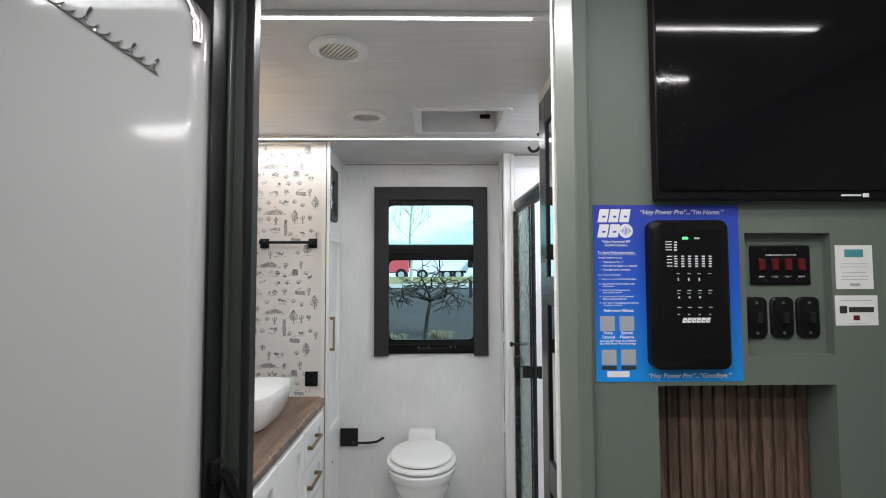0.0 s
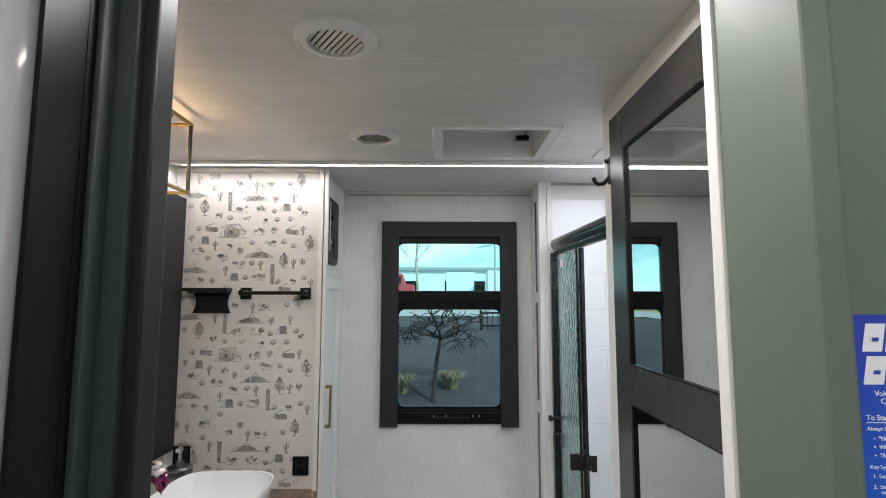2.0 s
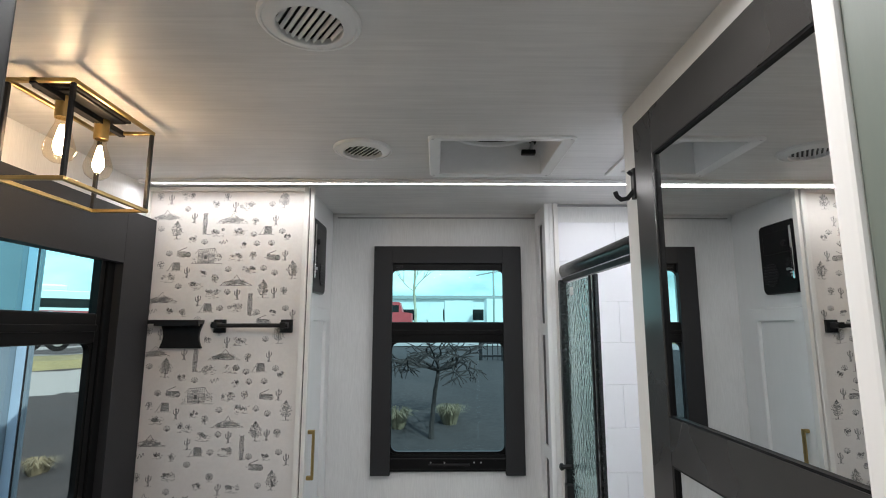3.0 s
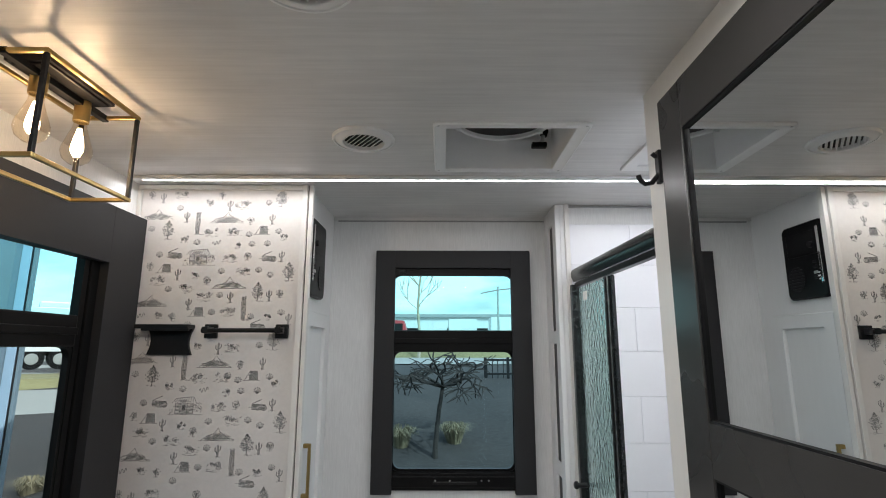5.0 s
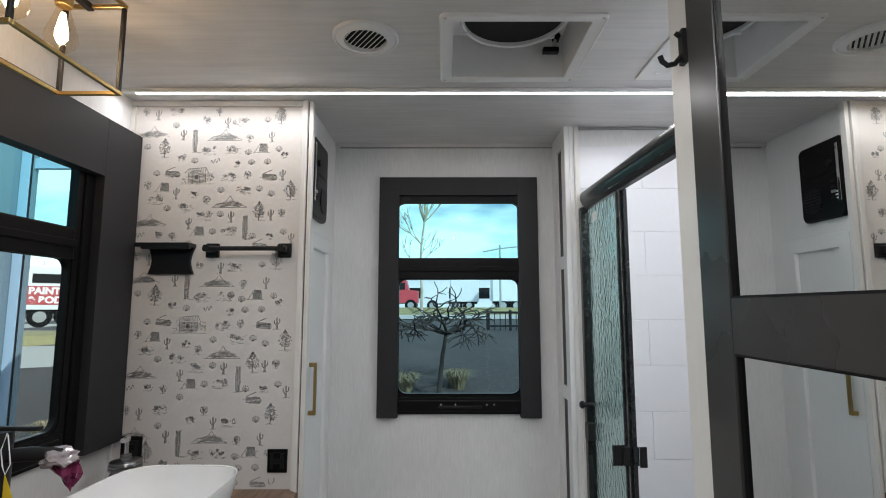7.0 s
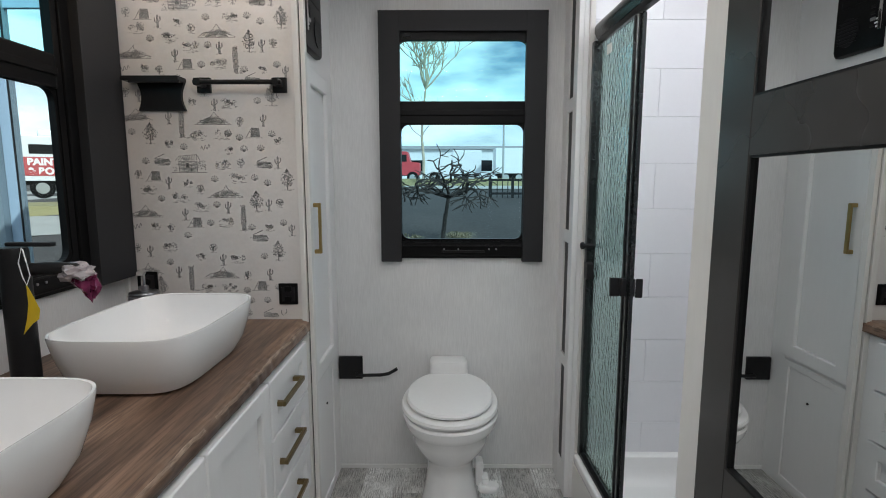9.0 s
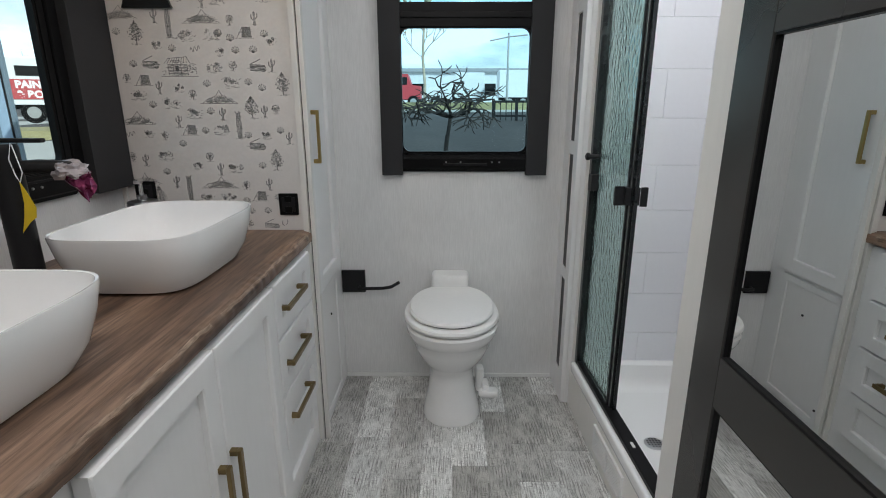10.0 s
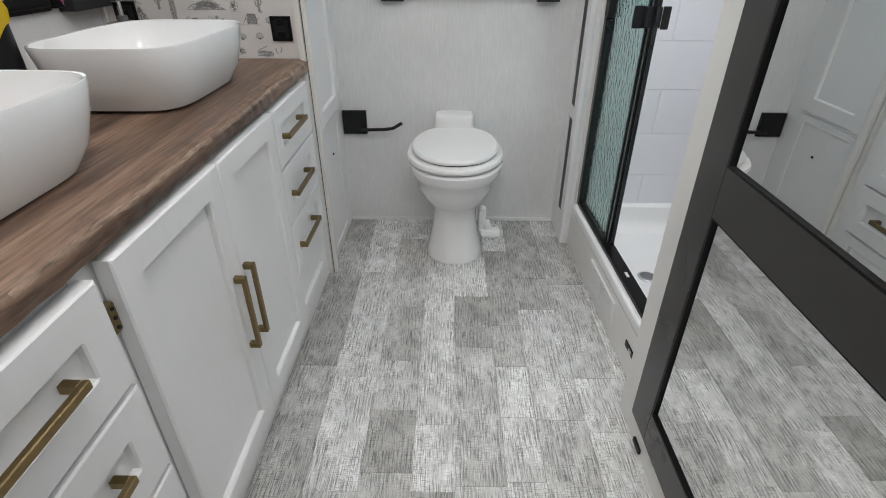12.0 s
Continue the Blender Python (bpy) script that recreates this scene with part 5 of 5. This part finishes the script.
def p_scrub(u, v, w, h):
    """A low ragged clump of broken marks on a little ground."""
    lumps = [(random.uniform(-0.36, 0.36), random.uniform(-0.10, 0.22), random.uniform(0.12, 0.22)) for k in range(5)]
    for k in range(int(60 + w * 1700)):
        lu, lv, lr = random.choice(lumps)
        a, r = random.random() * 6.28, random.random() ** 0.55
        pr.blot(u + w * (lu + lr * r * math.cos(a)), v + h * (lv + 1.1 * lr * r * math.sin(a)), random.uniform(0.0008, 0.0019), 5, k % 3 == 0)
    for k in range(16):
        a, b = random.uniform(-0.45, 0.45) * w, random.uniform(-0.35, 0.2) * h
        pr.stroke([(u + a, v + b), (u + a + random.uniform(0.05, 0.16) * w, v + b + random.uniform(-0.05, 0.12) * h)], random.uniform(0.0008, 0.0014), k % 2 == 0)
    pr.shade(u, v - h * 0.38, w * 0.5, h * 0.10, 12)


def p_tent(u, v):
    pr.shade(u + 0.004, v, 0.022, 0.013, 46)
    for k in range(13):
        f = k / 12
        pr.stroke([(u - 0.010 + 0.030 * f, v - 0.014), (u - 0.006 + 0.023 * f, v + 0.015)], 0.0017)
    pr.stroke([(u - 0.006, v + 0.017), (u - 0.026, v - 0.016)], 0.0014)
    pr.stroke([(u - 0.006, v + 0.016), (u + 0.018, v + 0.015)], 0.0012)
    pr.stroke([(u - 0.032, v - 0.016), (u + 0.028, v - 0.016)], 0.001)


def p_cabin(u, v):
    pr.shade(u, v - 0.004, 0.036, 0.024, 110)
    pr.shade(u + 0.044, v - 0.004, 0.016, 0.014, 30)
    for k in range(8):
        pr.stroke([(u - 0.030, v - 0.024 + 0.0045 * k), (u + 0.030, v - 0.024 + 0.0045 * k)], 0.0014)
    for k in (-0.030, -0.014, 0.010, 0.030):
        pr.stroke([(u + k, v - 0.025), (u + k, v + 0.010)], 0.0018)
    pr.shape([(u - 0.008, v - 0.012), (u + 0.004, v - 0.012), (u + 0.004, v + 0.002), (u - 0.008, v + 0.002)])
    for k in range(9):
        f = k / 8
        pr.stroke([(u - 0.042 + 0.070 * f, v + 0.010 + 0.002 * f), (u - 0.028 + 0.058 * f, v + 0.025 + 0.004 * f)], 0.0014)
    pr.stroke([(u - 0.028, v + 0.025), (u + 0.030, v + 0.030), (u + 0.040, v + 0.010)], 0.0016)
    for k in range(40):
        pr.blot(u + 0.044 + random.uniform(-0.010, 0.014), v + random.uniform(-0.020, 0.012), random.uniform(0.0008, 0.002), 5)
    for k in range(14):
        pr.blot(u - 0.042 + random.uniform(-0.008, 0.006), v + random.uniform(-0.026, -0.010), random.uniform(0.0008, 0.0018), 5)
    pr.stroke([(u - 0.055, v - 0.028), (u + 0.062, v - 0.028)], 0.0012)


def p_wagon(u, v):
    pr.shade(u, v - 0.004, 0.030, 0.012, 40)
    for k in range(5):
        pr.stroke([(u - 0.022, v - 0.010 + 0.004 * k), (u + 0.026, v - 0.012 + 0.004 * k)], 0.0024)
    ring = [(u + 0.020 + 0.009 * math.cos(a * 0.7), v - 0.006 + 0.009 * math.sin(a * 0.7)) for a in range(10)]
    pr.stroke(ring, 0.002)
    pr.stroke([(u - 0.020, v + 0.008), (u + 0.012, v + 0.022)], 0.002)


def p_hills(u, v):
    pr.shade(u, v - 0.008, 0.050, 0.010, 60)
    for k in range(18):
        a = random.uniform(-0.03, 0.04)
        pr.stroke([(u + a, v + 0.008 - abs(a) * 0.3), (u + a - 0.012, v - 0.012)], 0.0014, True)
    top = [(a + random.uniform(-0.003, 0.003), b + random.uniform(-0.002, 0.002)) for a, b in [(-0.055, -0.016), (-0.036, -0.004), (-0.022, -0.002), (-0.008, 0.006), (0.004, 0.022), (0.009, 0.012), (0.020, 0.002), (0.034, -0.008), (0.058, -0.015)]]
    pr.stroke([(u + a, v + b) for a, b in top], 0.0013)
    for k in range(16):
        a = -0.035 + 0.0045 * k + random.uniform(-0.002, 0.002)
        rise = 0.010 - abs(k - 9) * 0.002
        pr.stroke([(u + a + 0.010, v + rise), (u + a + 0.003, v + rise - 0.012), (u + a - 0.004, v - 0.012)], 0.0010)
    for k in range(24):
        pr.blot(u + random.uniform(-0.05, 0.05), v - 0.015 + random.uniform(-0.003, 0.004), random.uniform(0.0006, 0.0016), 5)
    pr.stroke([(u - 0.06, v - 0.018), (u + 0.06, v - 0.018)], 0.001)


def p_wriggle(u, v):
    pr.stroke([(u - 0.016 + 0.0016 * k, v + 0.007 * math.sin(k * 0.85) + 0.0004 * k) for k in range(20)], 0.0018)


def p_sprig(u, v):
    for k in range(7):
        a = radians(200 - 220 * k / 6)
        pr.stroke([(u, v - 0.010), (u + 0.010 * math.cos(a), v + 0.010 * math.sin(a))], 0.0014)
        pr.blot(u + 0.011 * math.cos(a), v + 0.010 * math.sin(a), 0.0022, 5)


PLACES = {
    "tree": ((175, 225), (765, 425), (617, 520), (730, 65)),
    "bush": ((578, 170), (565, 345), (372, 460), (722, 520), (98, 393), (215, 628), (435, 45), (88, 45)),
    "cactus": ((265, 155), (683, 165), (487, 540), (672, 530), (290, 570), (232, 432), (730, 345), (475, 98), (145, 60), (765, 640)),
    "post": ((320, 178), (552, 582)),
    "scrub": ((388, 228), (135, 460), (363, 537), (497, 225), (470, 605), (545, 412), (480, 352), (275, 497), (235, 42), (537, 93)),
    "small": ((375, 85), (255, 265), (515, 293), (740, 250), (317, 435), (665, 628), (150, 622)),
    "tent": ((635, 220), (170, 405), (333, 608)),
    "cabin": ((328, 352),),
    "wagon": ((210, 338), (665, 352), (615, 672)),
    "hills": ((120, 145), (460, 160), (480, 475), (105, 560)),
    "wriggle": ((415, 287), (65, 630)),
    "sprig": ((230, 112), (318, 280), (585, 287), (665, 85), (440, 418), (620, 412), (190, 503), (437, 530), (715, 225), (95, 215), (290, 665), (570, 240), (660, 285), (675, 435), (140, 340), (400, 610), (585, 630), (730, 610)),
}
DRAW = {"tree": p_tree, "bush": p_bush, "cactus": p_cactus, "post": p_post, "scrub": lambda u, v: p_scrub(u, v, 0.056, 0.040), "small": lambda u, v: p_scrub(u, v, 0.030, 0.030),
        "tent": p_tent, "cabin": p_cabin, "wagon": p_wagon, "hills": p_hills, "wriggle": p_wriggle, "sprig": p_sprig}
random.seed(21)
for rep in range(-1, 3):
    for kind, spots in PLACES.items():
        for a, b in spots:
            DRAW[kind](-1.1503 + 0.000736 * a + 0.000039 * b, 2.1168 - 0.0007535 * b - 0.508 * rep)
M_INKP = plain("wallpaper_pale_ink", (0.43, 0.42, 0.415), 0.6, vary=0.2, grain=(300, 300, 300), relief=0)
tagged(part("wallpaper_tint", pr.pale, M_INKP), "pale grey shading printed on the wallpaper", "wallpaper", kind="structure")
tagged(part("wallpaper_print", pr.bm, M_INK), "grey ranch scenes printed on the wallpaper", "wallpaper", kind="structure")


# ---- outside ----
M_MULCH = plain("dark_mulch", (0.040, 0.033, 0.031), 0.9, vary=0.6, grain=(22, 22, 22), relief=0.8, broad=1.2)
M_ROAD = plain("pale_concrete", (0.34, 0.33, 0.31), 0.85, vary=0.12, grain=(8, 8, 8), broad=0.15)
M_GRASS = plain("roadside_grass", (0.23, 0.205, 0.10), 0.9, vary=0.4, grain=(9, 9, 9), broad=0.3)
M_DRY = plain("dry_grass", (0.22, 0.18, 0.11), 0.9, vary=0.4, grain=(120, 120, 30), broad=6)
M_BARK = plain("grey_bark", (0.030, 0.024, 0.021), 0.9, vary=0.4, grain=(60, 60, 15))
M_BIRCH = plain("pale_bark", (0.42, 0.36, 0.28), 0.85, vary=0.3, grain=(10, 10, 30))
M_STEELW = plain("white_vehicle_paint", (0.70, 0.72, 0.74), 0.35, vary=0.05)
M_TRUCKR = plain("red_vehicle_paint", (0.42, 0.06, 0.065), 0.45, vary=0.1)
M_CABR = plain("faded_red_paint", (0.46, 0.05, 0.06), 0.5, vary=0.15)
M_BLUEP = plain("blue_grey_mullion", (0.36, 0.48, 0.62), 0.45, vary=0.06)
M_PANEL = plain("pale_blue_panel", (0.20, 0.26, 0.31), 0.35, vary=0.2, grain=(6, 6, 0.4), broad=1.2)
M_BLDG = plain("white_metal_cladding", (0.66, 0.68, 0.70), 0.6, vary=0.06, grain=(3, 3, 0.5))


def land(x, y):
    """Height of the ground: a bed that climbs from the building, higher straight behind it than to its left."""
    dx = max(-1.6 - x, 0, x - 1.6)
    dy = max(-4 - y, 0, y - 3.2)
    f = min(1, math.hypot(dx, dy) / 9.5)
    w = min(1, max(0, (math.atan2(x, max(y, 0.1)) + 0.60) / 0.28))
    return -0.75 + (0.75 + 1.05 * w * w * (3 - 2 * w)) * (1 - (1 - f) ** 2.2)


bm = bmesh.new()
steps = [-900, -300, -120, -60, -40, -28, -20, -16] + [-13 + 0.75 * k for k in range(36)] + [16, 20, 28, 40, 60, 120, 300, 900]
grid = [[bm.verts.new((x, y + 3, land(x, y + 3) + 0.05 * noise.noise((x * 0.7, y * 0.7, 0)) * (abs(x) < 12))) for x in steps] for y in steps]
for a, b in zip(grid, grid[1:]):
    for k in range(len(a) - 1):
        bm.faces.new((a[k], a[k + 1], b[k + 1], b[k]))
structure("ground", bm, M_MULCH, "dark mulched planting bed that slopes up from the building", "ground", smooth=True)


def band(name, d0, d1, rise, mat, label):
    """A strip of ground round the planting bed, at distances d0 to d1 from the building."""
    bm = bmesh.new()
    rows = []
    spots = [(1.6, k * 4 - 10) for k in range(26)] + [(-1.6, 90 + k * 4) for k in range(26)]
    for d in (d0, d0 + 0.6, d1 - 0.6, d1):
        ring = []
        for cx, a in spots:
            x, y = cx + d * math.cos(radians(a)), 3.2 + d * math.sin(radians(a))
            ring.append(bm.verts.new((x, y, land(x, y) + (rise if d0 < d < d1 else 0.02))))
        rows.append(ring)
    for lo, hi in zip(rows, rows[1:]):
        for k in range(len(lo) - 1):
            bm.faces.new((lo[k], hi[k], hi[k + 1], lo[k + 1]))
    return structure(name, bm, mat, label, "ground")


band("road", 12.5, 21.0, 0.04, M_ROAD, "pale concrete drive beyond the planting bed")
band("ground_verge", 21.0, 27.0, 0.36, M_GRASS, "green and yellow roadside verge")
band("road_yard", 27.0, 80.0, 0.04, M_ROAD, "pale concrete vehicle yard")


def limb_tree(name, label, base, height, reach, spread, bark, seed, weep, levels, r0):
    """A bare tree of tapering, forking, crooked limbs; weep bends the tips down."""
    random.seed(seed)
    t = thing(name, label, "tree", base)
    trunk, twigs = bmesh.new(), bmesh.new()

    def grow(p, d, length, r, level):
        for k in range(3):
            d = (d + Vector((random.uniform(-1, 1), random.uniform(-1, 1), random.uniform(-0.6, 0.6) - weep * 0.25 * level)) * (0.42 if weep > 0 else 0.33)).normalized()
            q = p + d * length / 3
            rod(twigs, p, q, r * (1 - 0.1 * k), r * (0.9 - 0.1 * k), sides=5 if level < 2 else 3)
            p = q
        if level < levels:
            for k in range(3 if level < 4 else 2):
                side = Vector((random.uniform(-1, 1), random.uniform(-1, 1), random.uniform(-0.3, 0.5) - weep * level * 0.18))
                grow(p, (d * 0.6 + side * spread).normalized(), length * random.uniform(0.62, 0.9), r * 0.70, level + 1)

    top = Vector(base)
    for k in range(4):
        nxt = top + Vector((random.uniform(-0.05, 0.05) * height, 0, height / 4))
        rod(trunk, top - Vector((0, 0, 0.04)), nxt, r0 * (1 - 0.1 * k), r0 * (0.92 - 0.1 * k), sides=9)
        top = nxt
        if weep < 0 and k:
            for b in range(3):
                grow(top, Vector((random.uniform(-1, 1), random.uniform(-1, 1), 0.9)).normalized(), reach * 0.8, r0 * 0.4, 2)
    for k in range(8):
        a = k * math.pi / 4 + random.uniform(-0.3, 0.3)
        grow(top, Vector((math.cos(a), math.sin(a), 0.55 if weep > 0 else 1.6)).normalized(), reach, r0 * 0.62, 1)
    part("trunk", trunk, bark, t)
    part("branches", twigs, bark, t, "bare twisting branches")


limb_tree("weeping_tree", "small bare weeping tree with twisted branches in mulch", (-0.10, 6.6, land(-0.1, 6.6)), 0.74, 0.25, 1.05, M_BARK, 5, 0.22, 4, 0.032)
for k, (x, y, h) in enumerate(((-1.05, 24.0, 4.2), (-6.5, 26, 4.0))):
    limb_tree("roadside_tree", "tall bare pale-barked tree by the road", (x, y, 1.13), h, 1.0, 0.42, M_BIRCH, 30 + k, -0.25, 4, 0.07)


def grass_clump(x, y, seed):
    random.seed(seed)
    bm = bmesh.new()
    z0 = land(x, y)
    for k in range(240):
        a, r = random.random() * 6.28, random.random() * 0.09
        lean = random.uniform(0.1, 0.2)
        p = Vector((x + r * math.cos(a), y + r * math.sin(a), z0 - 0.02))
        q = p + Vector((math.cos(a) * lean * 0.5, math.sin(a) * lean * 0.5, random.uniform(0.16, 0.24)))
        e = q + Vector((math.cos(a) * lean * 0.7, math.sin(a) * lean * 0.7, -0.03))
        w = Vector((-math.sin(a), math.cos(a), 0)) * 0.005
        v = [bm.verts.new(c) for c in (p - w, p + w, q + w, q - w, e)]
        bm.faces.new(v[:4])
        bm.faces.new((v[3], v[2], v[4]))
    tagged(part("ornamental_grass", bm, M_DRY), "dry straw-coloured clump of ornamental grass in mulch", "grass", "ornamental grasses")


for k, (x, y) in enumerate(((-0.50, 6.9), (0.12, 7.0), (-4.75, 7.05), (-4.6, 5.6), (1.4, 7.5))):
    grass_clump(x, y, 50 + k)

t = thing("fence", "low black metal picket fence", "fence", (1.6, 11, 1.0))
for k in range(9):
    x = 0.75 + 0.42 * k
    part("post", boxed(x, x + 0.05, 10.4, 10.45, 0.8, 1.36), M_BLACKM, t)
for z in (1.04, 1.29):
    part("rail", boxed(0.75, 4.2, 10.41, 10.44, z, z + 0.04), M_BLACKM, t)
for k in range(34):
    part("picket", boxed(0.80 + 0.1 * k, 0.815 + 0.1 * k, 10.418, 10.432, 0.92, 1.31), M_BLACKM, t)


def lorry(x, y, turn, cab_mat, box_mat, label, length=6.5, words=""):
    """A parked lorry, built along +x with its cab at the far end."""
    t = tagged(new("lorry"), label, "lorry")
    part("cargo_box", boxed(0, length, -1.2, 1.2, 0.85, 3.0, bevel=0.04), box_mat, t)
    part("chassis", boxed(0.1, length + 2.2, -0.5, 0.5, 0.65, 1.0), M_BLACKM, t)
    cab = part("cab", loft([[(length + a, s * 1.1, z) for a, z in ((0.15, 0.7), (2.3, 0.7), (2.3, 1.75), (1.5, 1.85), (1.25, 2.7), (0.15, 2.75))] for s in (-1, 1)]), cab_mat, t)
    part("side_window", boxed(length + 0.45, length + 1.2, -1.12, -1.09, 1.85, 2.45), M_SCREEN, cab)
    for cxw in (0.9, 2.0, length + 1.7):
        for s in (-1, 1):
            wh = part("wheel", rodded((cxw, s * 0.85, 0.5), (cxw, s * 1.18, 0.5), 0.5, sides=24), M_BLACK, t)
            part("rim", rodded((cxw, s * 1.185, 0.5), (cxw, s * 1.20, 0.5), 0.27, sides=20), M_STEEL, wh)
    if words:
        part("side_panel", boxed(0.02, length - 0.02, -1.225, -1.205, 1.10, 2.00), M_TRUCKR, t, "red lettered panel")
        part("side_window", boxed(0.5, length - 1.5, -1.22, -1.204, 2.15, 2.60, bevel=0.004), M_SCREEN, t)
        part("roof_pod", boxed(0.9, 2.2, -0.6, 0.6, 3.0, 3.35, bevel=0.1), M_STEELW, t)
        flat_text(t, words, 0.40, -1.23, 1.62, 0.44, M_INK_W, bold=0.05)
    t.matrix_basis = pose(x, y, land(x, y) + 0.05 + (0.4 if words else 0.0), 0, 0, turn)
    return t


lorry(-8.8, 46.0, 0, M_CABR, M_STEELW, "white box lorry with a red cab in the yard", 4.2)
lorry(3.2, 49.0, 180, M_STEELW, M_STEELW, "white box lorry in the yard", 2.6)
lorry(4.2, 46.0, 0, M_STEELW, M_STEELW, "white box lorry in the yard", 5.5)
lorry(-21.1, 26.0, 39, M_STEELW, M_STEELW, "white box lorry with a red lettered panel parked beyond the verge", 6.0, "PAINT\n& BODY")

t = thing("warehouse", "long low white metal warehouse with a flat roof", "building", (-2, 60, 1.1))
part("wall", boxed(-16, 26, 68, 85, 1.1, 5.4), M_BLDG, t)
part("roof", boxed(-16.4, 26.4, 67.6, 85.4, 5.4, 5.8), plain("grey_roof_edge", (0.30, 0.31, 0.33), 0.6), t)
for k in range(9):
    part("window", boxed(-14 + 4.4 * k, -11.6 + 4.4 * k, 67.95, 68.0, 2.6, 4.0), M_SCREEN, t)
t = thing("street_lamp", "grey street lamp with two arms", "street lamp", (3.2, 30, 1.1))
part("pole", rodded((3.2, 30, 1.1), (3.2, 30, 5.0), 0.07, 0.05), M_STEEL, t)
for s in (-1, 1):
    part("arm", rodded((3.2, 30, 4.8), (3.2 + s * 1.0, 30, 4.9 - 0.3 * (s < 0)), 0.035), M_STEEL, t)
t = thing("mullion", "blue-grey showroom window mullion", "mullion", (-2.28, 3.65, -0.8))
part("upright", boxed(-2.43, -2.375, 3.66, 3.70, -0.8, 4.0, bevel=0.004), M_BLUEP, t)
part("glazing_bead", boxed(-2.375, -2.367, 3.665, 3.695, -0.8, 4.0), M_BLACKM, t)
part("inner_bead", boxed(-2.367, -2.350, 3.67, 3.69, -0.8, 4.0), M_PANEL, t)
part("transom", boxed(-2.350, -1.2, 3.66, 3.69, 2.18, 2.24), M_BLUEP, t)
t = thing("showroom_panel", "pale blue-grey showroom wall panel with a small box", "wall panel", (-2.8, 3.7, -0.8))
part("panel", boxed(-4.2, -2.432, 3.62, 3.70, -0.8, 4.0), M_PANEL, t)
part("switch_box", boxed(-2.56, -2.49, 3.59, 3.62, 1.28, 1.40, bevel=0.006), M_PLASTW, t)


# ---- many small pieces: shower tiles, floor planks ----
bm = boxed(0, 0.3142, 0, 0.0115, 0, 0.1702, bevel=0.0022)
tile = part("tile", bm, M_SHOWER)
mesh = tile.data
far = bpy.data.objects["wall_shower_far"]
tile.parent = far
first = True
for r in range(11):
    z = 0.157 + 0.171 * r
    for k in range(-1, 3):
        x = 0.424 + 0.315 * k + (0.1575 if r % 2 else 0)
        x0, x1 = max(x, 0.494), min(x + 0.3142, XR)
        if x1 - x0 < 0.03:
            continue
        ob = tile if first else new("tile", mesh)
        first = False
        ob.parent = far
        ob.matrix_basis = pose(x0, 2.8335, z) @ Matrix.Diagonal(((x1 - x0) / 0.3142, 1, 1, 1))

random.seed(77)
floor = bpy.data.objects["floor"]
cols = (-0.66, -0.535, -0.400, -0.268, -0.138, -0.030, 0.097, 0.195, 0.332, 0.465)
lengths = (0.20, 0.28, 0.38, 0.50)
plank = {}
for x0, x1 in zip(cols, cols[1:]):
    y = 1.0 - random.uniform(0, 0.3)
    while y < 3.05:
        ln = random.choice(lengths)
        if y + ln > 0.95:
            key = (round(x1 - x0, 3), ln)
            if key not in plank:
                me = bpy.data.meshes.new("plank")
                b2 = boxed(0, key[0] - 0.0008, 0, ln - 0.0008, -0.004, 0, bevel=0.0005, seg=1)
                b2.to_mesh(me)
                b2.free()
                me.materials.append(M_FLOOR)
                plank[key] = me
            ob = new("plank", plank[key])
            ob.parent = floor
            ob.matrix_basis = pose(x0, y, 0.0)
        y += ln
